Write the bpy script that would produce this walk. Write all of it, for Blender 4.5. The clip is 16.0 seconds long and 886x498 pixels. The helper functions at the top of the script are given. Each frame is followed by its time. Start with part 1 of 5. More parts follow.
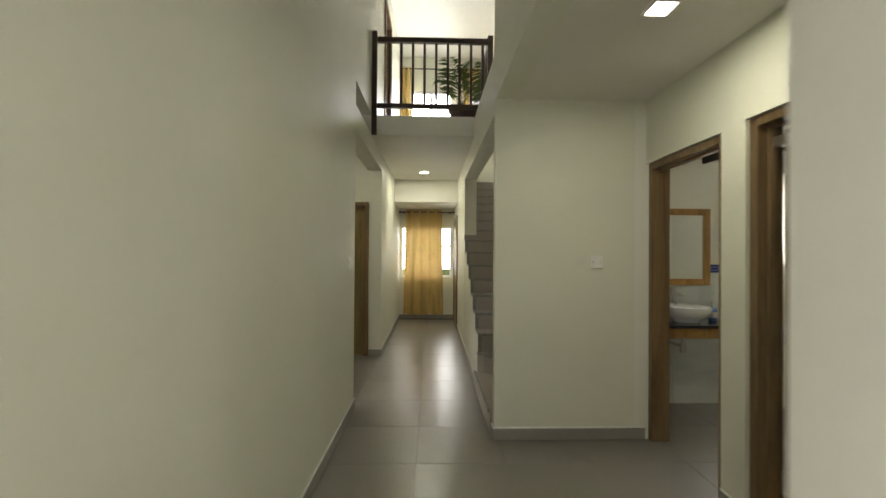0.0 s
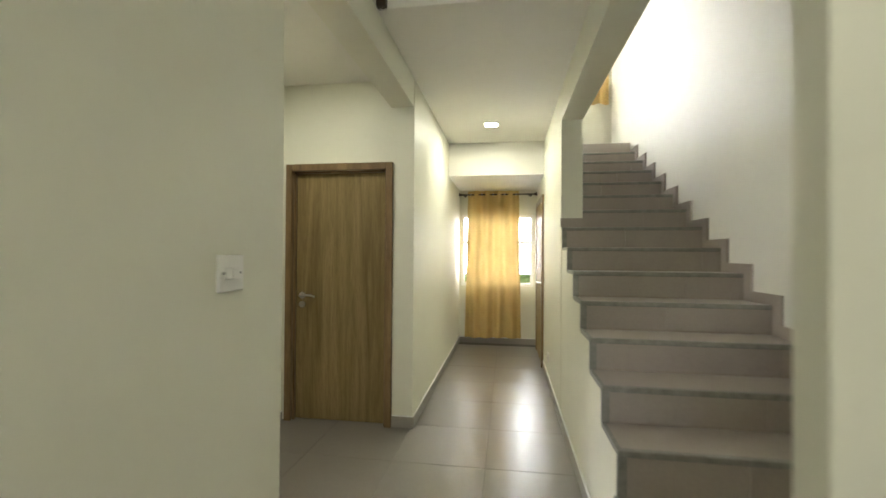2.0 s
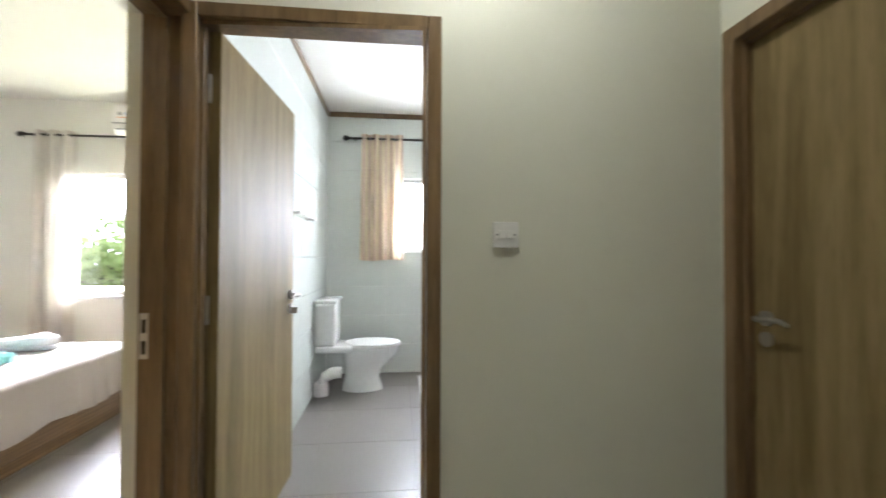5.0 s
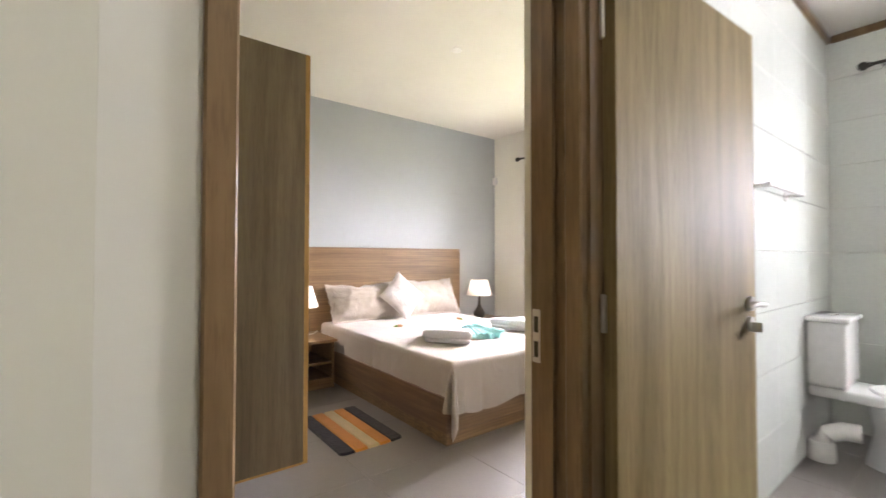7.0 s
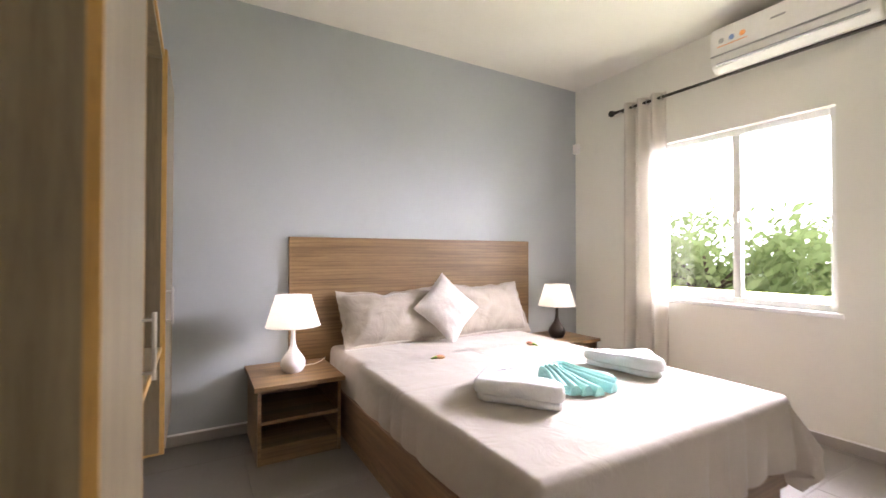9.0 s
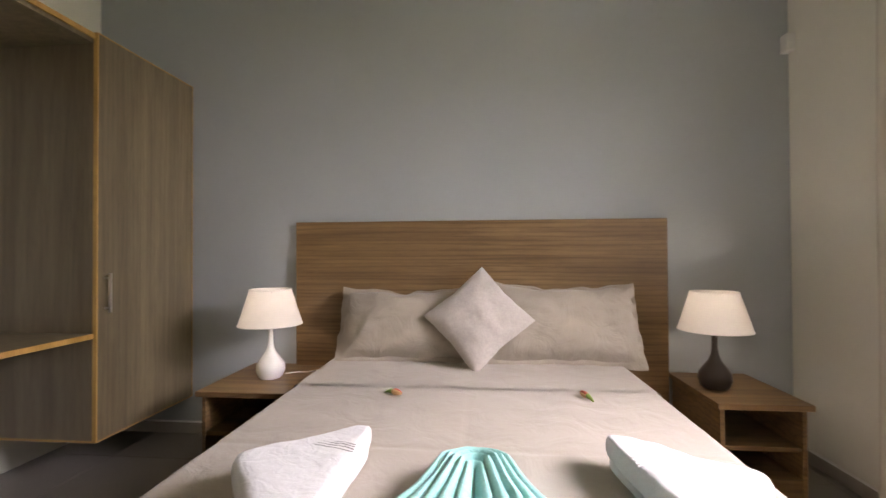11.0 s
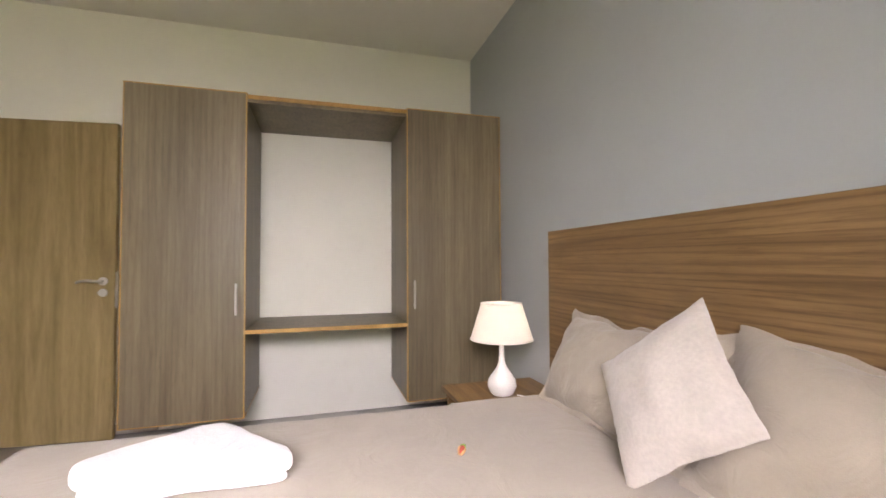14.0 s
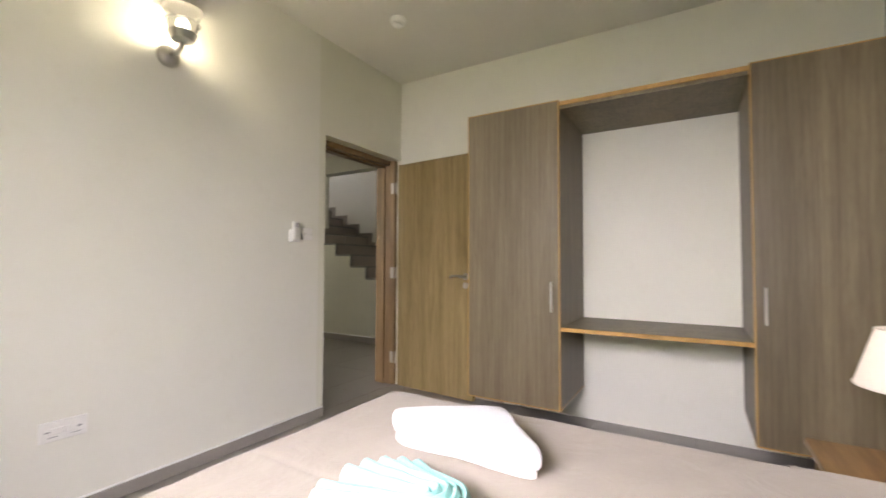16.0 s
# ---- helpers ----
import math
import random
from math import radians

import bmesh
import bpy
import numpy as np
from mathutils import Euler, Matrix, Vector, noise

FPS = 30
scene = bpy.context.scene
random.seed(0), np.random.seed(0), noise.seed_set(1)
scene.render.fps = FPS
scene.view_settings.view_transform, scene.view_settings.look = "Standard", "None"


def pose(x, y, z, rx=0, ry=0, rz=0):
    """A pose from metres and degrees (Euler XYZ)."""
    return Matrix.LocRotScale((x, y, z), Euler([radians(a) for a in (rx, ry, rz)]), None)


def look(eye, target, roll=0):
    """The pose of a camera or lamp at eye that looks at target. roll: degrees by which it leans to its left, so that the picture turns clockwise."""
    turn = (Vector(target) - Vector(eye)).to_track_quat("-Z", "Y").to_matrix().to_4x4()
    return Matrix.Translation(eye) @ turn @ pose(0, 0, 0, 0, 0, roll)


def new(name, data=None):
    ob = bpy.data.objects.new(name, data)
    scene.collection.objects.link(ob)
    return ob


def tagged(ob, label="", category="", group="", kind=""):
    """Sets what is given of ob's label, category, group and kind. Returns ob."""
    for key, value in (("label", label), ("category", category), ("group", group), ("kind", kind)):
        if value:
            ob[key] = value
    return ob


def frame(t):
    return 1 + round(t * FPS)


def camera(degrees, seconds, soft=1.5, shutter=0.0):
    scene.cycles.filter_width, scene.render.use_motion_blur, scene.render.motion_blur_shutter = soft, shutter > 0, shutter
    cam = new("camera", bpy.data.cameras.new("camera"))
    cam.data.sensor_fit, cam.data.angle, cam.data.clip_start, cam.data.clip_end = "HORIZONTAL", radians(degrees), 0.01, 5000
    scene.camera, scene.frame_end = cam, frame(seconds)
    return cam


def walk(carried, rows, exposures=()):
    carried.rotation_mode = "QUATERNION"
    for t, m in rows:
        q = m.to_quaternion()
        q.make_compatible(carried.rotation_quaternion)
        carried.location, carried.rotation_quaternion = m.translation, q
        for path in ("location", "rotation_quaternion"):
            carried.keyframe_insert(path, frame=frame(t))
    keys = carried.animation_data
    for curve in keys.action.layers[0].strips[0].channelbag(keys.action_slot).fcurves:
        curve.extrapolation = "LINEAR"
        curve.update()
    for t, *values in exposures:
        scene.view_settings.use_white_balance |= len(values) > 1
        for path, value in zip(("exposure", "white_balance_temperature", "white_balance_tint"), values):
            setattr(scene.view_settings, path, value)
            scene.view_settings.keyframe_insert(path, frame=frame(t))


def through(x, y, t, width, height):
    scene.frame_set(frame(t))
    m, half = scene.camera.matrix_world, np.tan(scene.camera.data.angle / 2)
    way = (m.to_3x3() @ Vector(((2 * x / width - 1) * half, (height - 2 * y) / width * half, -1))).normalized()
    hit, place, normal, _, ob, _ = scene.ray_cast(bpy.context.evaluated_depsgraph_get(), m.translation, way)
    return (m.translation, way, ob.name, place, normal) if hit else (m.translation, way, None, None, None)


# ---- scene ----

cam = camera(92.3, 16.0, shutter=0.4)
PATH = [
    (0, (0.493, 0.49, 1.389), (0.546, 2.489, 1.405), 0.4),
    (0.5, (0.508, 1.116, 1.39), (0.526, 3.116, 1.402), 0.3),
    (1, (0.528, 1.807, 1.385), (0.485, 3.806, 1.394), 0.2),
    (1.5, (0.513, 2.397, 1.358), (0.386, 4.393, 1.373), 0.5),
    (2, (0.529, 3.003, 1.351), (0.232, 4.98, 1.37), 0.4),
    (2.5, (0.511, 3.534, 1.336), (-0.002, 5.467, 1.353), 0.4),
    (3, (0.505, 4.051, 1.319), (-0.338, 5.865, 1.335), 0.3),
    (3.5, (0.416, 4.436, 1.284), (-0.807, 6.018, 1.306), 0.2),
    (4, (0.329, 4.73, 1.243), (-1.254, 5.952, 1.269), 0.2),
    (4.5, (0.283, 4.906, 1.224), (-1.562, 5.677, 1.253), 0.2),
    (5, (0.234, 4.987, 1.211), (-1.755, 5.201, 1.246), 0.2),
    (5.2, (0.197, 5.006, 1.211), (-1.802, 4.99, 1.239), 0.2),
    (6.2, (-0.030, 5.020, 1.190), (-1.762, 4.020, 1.220), 0.1),
    (7.3, (-0.428, 4.842, 1.165), (-1.548, 3.186, 1.2), 0.1),
    (7.5, (-0.498, 4.733, 1.168), (-1.606, 3.069, 1.201), 0.1),
    (8, (-0.698, 4.437, 1.164), (-1.802, 2.769, 1.191), 0.1),
    (8.2, (-0.801, 4.294, 1.177), (-1.905, 2.626, 1.193), 0.4),
    (8.7, (-1.020, 4.000, 1.165), (-2.065, 2.295, 1.186), 0.2),
    (9.3, (-1.340, 3.620, 1.130), (-2.279, 1.854, 1.158), 0.0),
    (9.8, (-1.780, 3.380, 1.095), (-2.497, 1.513, 1.130), -0.1),
    (10.3, (-2.213, 3.279, 1.068), (-2.637, 1.325, 1.109), -0.2),
    (10.5, (-2.383, 3.288, 1.078), (-2.658, 1.308, 1.11), -0.2),
    (11, (-2.783, 3.247, 1.076), (-2.604, 1.256, 1.101), -0.3),
    (11.5, (-3.14, 3.2, 1.049), (-2.532, 1.295, 1.098), -0.4),
    (12, (-3.459, 3.118, 1.041), (-2.453, 1.39, 1.102), -0.3),
    (12.5, (-3.675, 2.921, 1.077), (-2.35, 1.424, 1.134), -0.5),
    (13, (-3.786, 2.619, 1.082), (-2.188, 1.419, 1.154), -0.5),
    (13.5, (-3.773, 2.315, 1.106), (-1.984, 1.423, 1.17), -0.3),
    (14, (-3.707, 1.989, 1.107), (-1.786, 1.433, 1.171), -0.3),
    (14.5, (-3.66, 1.815, 1.095), (-1.669, 1.635, 1.159), -0.3),
    (15, (-3.59, 1.709, 1.081), (-1.609, 1.981, 1.152), -0.1),
    (15.5, (-3.585, 1.694, 1.086), (-1.701, 2.36, 1.159), -0.0),
    (16, (-3.596, 1.693, 1.103), (-1.878, 2.715, 1.173), 0.2),
]
walk(cam, [(t, look(eye, target, roll)) for t, eye, target, roll in PATH],
     exposures=[(0.0, 0.2, 7000, 11), (2.0, 1.03, 6700, 11), (2.5, 1.08, 6500, 11), (3.0, 1.0, 6200, 10), (3.5, 0.75, 6100, 10), (4.5, 0.62, 6050, 14), (5.2, 0.82, 5950, 18), (7.3, 0.68, 6450, 25), (8.2, 0.90, 6150, 26), (10.3, -0.85, 6900, 24), (12.0, -0.65, 6900, 23), (13.0, -0.62, 6900, 23), (14.5, -0.38, 6950, 23), (16.0, -0.36, 6800, 21)])

# ---- light ----
world = bpy.data.worlds.new("sky")
scene.world = world
world.use_nodes = True
wn = world.node_tree
sky = wn.nodes.new("ShaderNodeTexSky")
sky.sky_type = "NISHITA"
sky.sun_disc = False
sky.sun_elevation, sky.sun_rotation = radians(62), radians(40)
sky.air_density, sky.dust_density, sky.ozone_density = 0.7, 6.0, 0.3
wn.links.new(sky.outputs[0], wn.nodes["Background"].inputs[0])
wn.nodes["Background"].inputs[1].default_value = 0.15


def sun_lamp():
    d = bpy.data.lights.new("sun", "SUN")
    d.energy, d.angle, d.color = 3.0, radians(10), (1, 0.96, 0.9)
    ob = new("sun", d)
    ob.rotation_euler = (radians(28), 0, radians(-40))


def area(name, at, to, w, h, watts, col=(1, 1, 1), spread=180):
    d = bpy.data.lights.new(name, "AREA")
    d.shape, d.size, d.size_y, d.energy, d.color = "RECTANGLE", w, h, watts, col
    ob = new(name, d)
    ob.matrix_world = look(at, to)
    d.spread = radians(spread)
    return ob


def bulb(name, at, watts, r, col):
    d = bpy.data.lights.new(name, "POINT")
    d.energy, d.shadow_soft_size, d.color = watts, r, col
    new(name, d).location = at


DAY = (0.93, 0.97, 1.0)
LED = (0.98, 1.0, 0.84)
sun_lamp()
area("skylight_bedroom", (-5.55, 2.30, 2.24), (-3.55, 2.30, 1.30), 2.4, 0.95, 600, (0.92, 0.93, 1.0), 160)
# Added lamp at the sill imitates daylight bounced up off the grass.
area("lawn_bounce_bedroom", (-4.578, 2.23, 0.86), (-3.70, 2.23, 1.45), 1.04, 0.06, 15, (0.93, 1.0, 0.50), 140)
area("skylight_bathroom", (-4.40, 5.46, 1.64), (-3.0, 5.46, 1.64), 0.86, 0.76, 62, DAY)
area("skylight_corridor", (0.38, 9.66, 1.47), (0.38, 8.66, 1.34), 1.05, 0.88, 21, DAY, 150)
# Added fill from behind the camera; no entrance is known there.
area("fill_rear_opening", (0.40, -2.10, 1.10), (0.40, 0.0, 1.10), 0.9, 1.9, 10, DAY)
# Added fill that brightens the near east wall; no door is known here.
area("fill_side_opening", (-0.34, -0.75, 1.05), (1.0, -0.75, 1.05), 1.0, 1.9, 20, (0.94, 0.92, 1.0))
area("skylight_upstairs", (0.45, 9.62, 4.0), (0.45, 6.0, 4.0), 0.9, 1.4, 85, DAY)
area("skylight_stairs", (1.55, 9.62, 4.35), (1.55, 6.0, 4.35), 0.7, 1.1, 13, (0.95, 0.93, 1.0))
area("skylight_wc", (3.55, 4.52, 1.67), (3.55, 3.0, 1.67), 0.4, 0.7, 22, DAY)
area("led_corridor", (0.36, 7.45, 2.680), (0.36, 7.451, 0), 0.11, 0.11, 10, LED)
area("led_lobby", (1.54, 2.42, 2.515), (1.54, 2.421, 0), 0.13, 0.13, 7.5, LED)
# Alcove lamp is assumed from the bright upper wall; none is seen.
area("assumed_led_alcove", (-0.86, 5.25, 2.680), (-0.86, 5.251, 0), 0.11, 0.11, 5.2, LED)
bulb("bulb_east", (-1.675, 1.09, 0.80), 3.4, 0.03, (1, 0.91, 0.78))
bulb("bulb_west", (-3.906, 1.07, 0.79), 3.4, 0.03, (1, 0.91, 0.78))
bulb("bulb_sconce", (-2.46, 3.90, 2.295), 8.5, 0.03, (1, 0.94, 0.66))


# ---- materials ----
def base(name, rough=0.5, metal=0.0, spec=0.5):
    m = bpy.data.materials.new(name)
    m.use_nodes = True
    b = m.node_tree.nodes["Principled BSDF"]
    b.inputs["Roughness"].default_value = rough
    b.inputs["Metallic"].default_value = metal
    b.inputs["Specular IOR Level"].default_value = spec
    return m, m.node_tree, b


def coords(nt, scale=(1, 1, 1), shift=False):
    tc = nt.nodes.new("ShaderNodeTexCoord")
    mp = nt.nodes.new("ShaderNodeMapping")
    mp.inputs["Scale"].default_value = scale
    nt.links.new(tc.outputs["Object"], mp.inputs[0])
    if shift:
        oi = nt.nodes.new("ShaderNodeObjectInfo")
        mul = nt.nodes.new("ShaderNodeMath")
        mul.operation = "MULTIPLY"
        mul.inputs[1].default_value = 37.0
        nt.links.new(oi.outputs["Random"], mul.inputs[0])
        nt.links.new(mul.outputs[0], mp.inputs["Location"])
    return mp.outputs[0]


def noise_tex(nt, vec, scale, detail=4, dist=0.0, rough=0.55):
    n = nt.nodes.new("ShaderNodeTexNoise")
    n.inputs["Scale"].default_value = scale
    n.inputs["Detail"].default_value = detail
    n.inputs["Distortion"].default_value = dist
    n.inputs["Roughness"].default_value = rough
    nt.links.new(vec, n.inputs["Vector"])
    return n.outputs["Fac"]


def ramp(nt, fac, stops):
    r = nt.nodes.new("ShaderNodeValToRGB")
    e = r.color_ramp.elements
    e[0].position, e[0].color = stops[0][0], (*stops[0][1], 1)
    e[1].position, e[1].color = stops[-1][0], (*stops[-1][1], 1)
    for p, c in stops[1:-1]:
        k = e.new(p)
        k.color = (*c, 1)
    nt.links.new(fac, r.inputs[0])
    return r.outputs[0]


def mul_col(nt, a, b, f=1.0, mode="MULTIPLY"):
    x = nt.nodes.new("ShaderNodeMix")
    x.data_type, x.blend_type = "RGBA", mode
    x.inputs[0].default_value = f
    nt.links.new(a, x.inputs[6])
    nt.links.new(b, x.inputs[7])
    return x.outputs[2]


def bump(nt, b, fac, strength, dist):
    k = nt.nodes.new("ShaderNodeBump")
    k.inputs["Strength"].default_value = strength
    k.inputs["Distance"].default_value = dist
    nt.links.new(fac, k.inputs["Height"])
    nt.links.new(k.outputs[0], b.inputs["Normal"])
    return k


def shade(c, k):
    return tuple(min(1, v * k) for v in c)


def paint(name, col, rough=0.5, vary=0.025, grain=0.12):
    m, nt, b = base(name, rough)
    v = coords(nt)
    c = ramp(nt, noise_tex(nt, v, 1.6, 5), [(0.3, shade(col, 1 - vary)), (0.7, shade(col, 1 + vary))])
    sp = ramp(nt, noise_tex(nt, v, 11, 6), [(0.30, (0.93, 0.92, 0.90)), (0.42, (1, 1, 1))])
    nt.links.new(mul_col(nt, c, sp, 0.25), b.inputs["Base Color"])
    bump(nt, b, noise_tex(nt, v, 130, 3), grain, 0.0015)
    return m


def wood(name, dark, light, axis="z", rough=0.45, fine=1.0, spec=0.4, board=0.0, across_axis="Z", ringed=0.6):
    m, nt, b = base(name, rough, 0, spec)
    long, across = 0.55, 7.0 * fine
    sc = {"x": (long, across, across), "y": (across, long, across), "z": (across, across, long)}[axis]
    v = coords(nt, sc, True)
    g = ramp(nt, noise_tex(nt, v, 1.3, 8, 1.1, 0.62), [(0.30, dark), (0.50, tuple((p + q) / 2 for p, q in zip(dark, light))), (0.72, light)])
    fib = ramp(nt, noise_tex(nt, v, 9, 4, 0.2), [(0.35, (0.72, 0.70, 0.68)), (0.6, (1, 1, 1))])
    band = ramp(nt, noise_tex(nt, v, 0.35, 2), [(0.35, (0.85, 0.85, 0.85)), (0.65, (1.0, 1.0, 1.0))])
    pores = ramp(nt, noise_tex(nt, v, 24, 2, 0.1), [(0.36, (0.55, 0.53, 0.50)), (0.46, (1, 1, 1))])
    out = mul_col(nt, mul_col(nt, mul_col(nt, g, fib, 0.42), band, 0.8), pores, 0.32)
    if board:
        # printed boards: each strip has its own tone, with arched year rings in some
        tc = nt.nodes.new("ShaderNodeTexCoord")
        sep = nt.nodes.new("ShaderNodeSeparateXYZ")
        nt.links.new(tc.outputs["Object"], sep.inputs[0])
        div, flo = nt.nodes.new("ShaderNodeMath"), nt.nodes.new("ShaderNodeMath")
        div.operation, flo.operation = "DIVIDE", "FLOOR"
        div.inputs[1].default_value = board
        nt.links.new(sep.outputs[across_axis], div.inputs[0])
        nt.links.new(div.outputs[0], flo.inputs[0])
        wh = nt.nodes.new("ShaderNodeTexWhiteNoise")
        wh.noise_dimensions = "1D"
        nt.links.new(flo.outputs[0], wh.inputs["W"])
        tone = ramp(nt, wh.outputs["Value"], [(0.0, (0.80, 0.79, 0.78)), (1.0, (1.06, 1.06, 1.06))])
        add = nt.nodes.new("ShaderNodeVectorMath")
        add.operation = "ADD"
        nt.links.new(v, add.inputs[0])
        nt.links.new(wh.outputs["Color"], add.inputs[1])
        wv = nt.nodes.new("ShaderNodeTexWave")
        wv.wave_type, wv.bands_direction = "BANDS", across_axis
        for key, val in (("Scale", 1.1), ("Distortion", 10.0), ("Detail", 3.0), ("Detail Scale", 0.9)):
            wv.inputs[key].default_value = val
        nt.links.new(add.outputs[0], wv.inputs["Vector"])
        rings = ramp(nt, wv.outputs["Fac"], [(0.0, (0.70, 0.68, 0.66)), (0.35, (0.95, 0.95, 0.95)), (1.0, (1.0, 1.0, 1.0))])
        out = mul_col(nt, mul_col(nt, out, tone, 1.0), rings, ringed)
    nt.links.new(out, b.inputs["Base Color"])
    bump(nt, b, noise_tex(nt, v, 9, 4, 0.2), 0.12, 0.001)
    return m


def tilemat(name, col, rough=0.3, vary=0.05, wet=0.5):
    m, nt, b = base(name, rough, 0, wet)
    v = coords(nt, (1, 1, 1), True)
    c = ramp(nt, noise_tex(nt, v, 2.2, 6, 0.4), [(0.3, shade(col, 1 - vary)), (0.7, shade(col, 1 + vary))])
    sp = ramp(nt, noise_tex(nt, v, 60, 3), [(0.35, (0.93, 0.93, 0.93)), (0.6, (1, 1, 1))])
    nt.links.new(mul_col(nt, c, sp, 0.7), b.inputs["Base Color"])
    r = nt.nodes.new("ShaderNodeMapRange")
    r.inputs["To Min"].default_value, r.inputs["To Max"].default_value = rough * 0.94, rough * 1.12
    nt.links.new(noise_tex(nt, v, 5, 4), r.inputs["Value"])
    nt.links.new(r.outputs[0], b.inputs["Roughness"])
    bump(nt, b, noise_tex(nt, v, 90, 2), 0.04, 0.001)
    return m


def fabric(name, col, weave=420, vary=0.06, crease=0.25, sheen=0.25, creases=7.0):
    m, nt, b = base(name, 0.85, 0, 0.2)
    b.inputs["Sheen Weight"].default_value = sheen
    v = coords(nt)
    c = ramp(nt, noise_tex(nt, v, 5, 5), [(0.3, shade(col, 1 - vary)), (0.7, shade(col, 1 + vary))])
    sp = ramp(nt, noise_tex(nt, v, weave, 2), [(0.3, (0.86, 0.86, 0.86)), (0.7, (1, 1, 1))])
    nt.links.new(mul_col(nt, c, sp, 0.8), b.inputs["Base Color"])
    k = bump(nt, b, noise_tex(nt, v, weave, 2), 0.12, 0.0012)
    k2 = nt.nodes.new("ShaderNodeBump")
    k2.inputs["Strength"].default_value, k2.inputs["Distance"].default_value = crease, 0.02
    nt.links.new(noise_tex(nt, v, creases, 4, 1.2), k2.inputs["Height"])
    nt.links.new(k2.outputs[0], k.inputs["Normal"])
    return m


def thin_cloth(name, col, through=0.45, stripe=None, pitch=0.05):
    m, nt, b = base(name, 0.9, 0, 0.1)
    v = coords(nt)
    c = ramp(nt, noise_tex(nt, v, 4, 4), [(0.3, shade(col, 0.94)), (0.7, shade(col, 1.05))])
    w = ramp(nt, noise_tex(nt, v, 350, 2), [(0.3, (0.88, 0.88, 0.88)), (0.7, (1, 1, 1))])
    if stripe:
        # upright stripes of a second colour
        wv = nt.nodes.new("ShaderNodeTexWave")
        wv.bands_direction = "Y"
        wv.inputs["Scale"].default_value = 2 * math.pi / (20 * pitch)
        nt.links.new(v, wv.inputs["Vector"])
        mask = ramp(nt, wv.outputs["Fac"], [(0.40, (0, 0, 0)), (0.60, (1, 1, 1))])
        mx2 = nt.nodes.new("ShaderNodeMix")
        mx2.data_type = "RGBA"
        mx2.inputs[7].default_value = (*stripe, 1)
        nt.links.new(mask, mx2.inputs[0])
        nt.links.new(c, mx2.inputs[6])
        c = mx2.outputs[2]
    col_out = mul_col(nt, c, w, 0.8)
    nt.links.new(col_out, b.inputs["Base Color"])
    tr = nt.nodes.new("ShaderNodeBsdfTranslucent")
    nt.links.new(col_out, tr.inputs[0])
    mx = nt.nodes.new("ShaderNodeMixShader")
    mx.inputs[0].default_value = through
    nt.links.new(b.outputs[0], mx.inputs[1])
    nt.links.new(tr.outputs[0], mx.inputs[2])
    nt.links.new(mx.outputs[0], nt.nodes["Material Output"].inputs[0])
    return m


def plain(name, col, rough=0.4, metal=0.0, spec=0.5, vary=0.03):
    m, nt, b = base(name, rough, metal, spec)
    c = ramp(nt, noise_tex(nt, coords(nt), 25, 4), [(0.3, shade(col, 1 - vary)), (0.7, shade(col, 1 + vary))])
    nt.links.new(c, b.inputs["Base Color"])
    return m


def glassy(name, col=(1, 1, 1), rough=0.0, ior=1.45):
    m, nt, b = base(name, rough)
    b.inputs["Base Color"].default_value = (*col, 1)
    b.inputs["Transmission Weight"].default_value = 1.0
    b.inputs["IOR"].default_value = ior
    return m


def glow(name, col, strength):
    m, nt, b = base(name, 0.5)
    b.inputs["Base Color"].default_value = (*col, 1)
    b.inputs["Emission Color"].default_value = (*col, 1)
    b.inputs["Emission Strength"].default_value = strength
    return m


WALL = paint("wall_paint", (0.71, 0.70, 0.595), 0.52)
WHITE_WALL = paint("white_wall_paint", (0.76, 0.75, 0.675), 0.5)
BLUE_WALL = paint("blue_grey_paint", (0.376, 0.403, 0.414), 0.5, 0.04)
CEIL = paint("ceiling_paint", (0.74, 0.72, 0.66), 0.6, 0.03)
FLOOR_TILE = tilemat("floor_tile", (0.22, 0.20, 0.175), 0.295, 0.04, 0.75)
GROUT = plain("grout", (0.16, 0.15, 0.14), 0.9)
SKIRT = tilemat("skirting_tile", (0.31, 0.285, 0.255), 0.4, 0.04)
STEP_TILE = tilemat("stair_tile", (0.35, 0.305, 0.265), 0.4, 0.05)
STEP_TRIM = plain("stair_trim", (0.23, 0.23, 0.205), 0.4, vary=0.2)
BATH_TILE = tilemat("bath_tile", (0.66, 0.69, 0.64), 0.22, 0.02)
FRAME_WOOD = wood("frame_wood", (0.135, 0.084, 0.038), (0.280, 0.180, 0.088), "z", 0.32)
LEAF_WOOD = wood("door_oak", (0.188, 0.133, 0.054), (0.355, 0.266, 0.126), "z", 0.60, 1.2, 0.2)
WARD_WOOD = wood("wardrobe_oak", (0.130, 0.102, 0.060), (0.225, 0.181, 0.110), "z", 0.42, 1.3, 0.4, 0.30, "Y", 0.45)
WARM_WOOD = wood("headboard_oak", (0.160, 0.094, 0.040), (0.300, 0.187, 0.086), "x", 0.42, 1.6, 0.4, 0.118, "Z", 0.85)
BASE_WOOD = wood("bed_base_oak", (0.12, 0.065, 0.032), (0.26, 0.155, 0.085), "y", 0.45, 1.6)
EDGE = wood("edge_band", (0.36, 0.20, 0.05), (0.55, 0.33, 0.10), "z", 0.45)
MIRROR_WOOD = wood("mirror_wood", (0.30, 0.15, 0.04), (0.50, 0.28, 0.09), "z", 0.4)
RAIL_WOOD = wood("rail_wood", (0.030, 0.018, 0.011), (0.075, 0.045, 0.028), "z", 0.4)
STEEL = plain("brushed_steel", (0.55, 0.53, 0.50), 0.28, 1.0)
IRON = plain("dark_iron", (0.05, 0.045, 0.04), 0.4, 0.6)
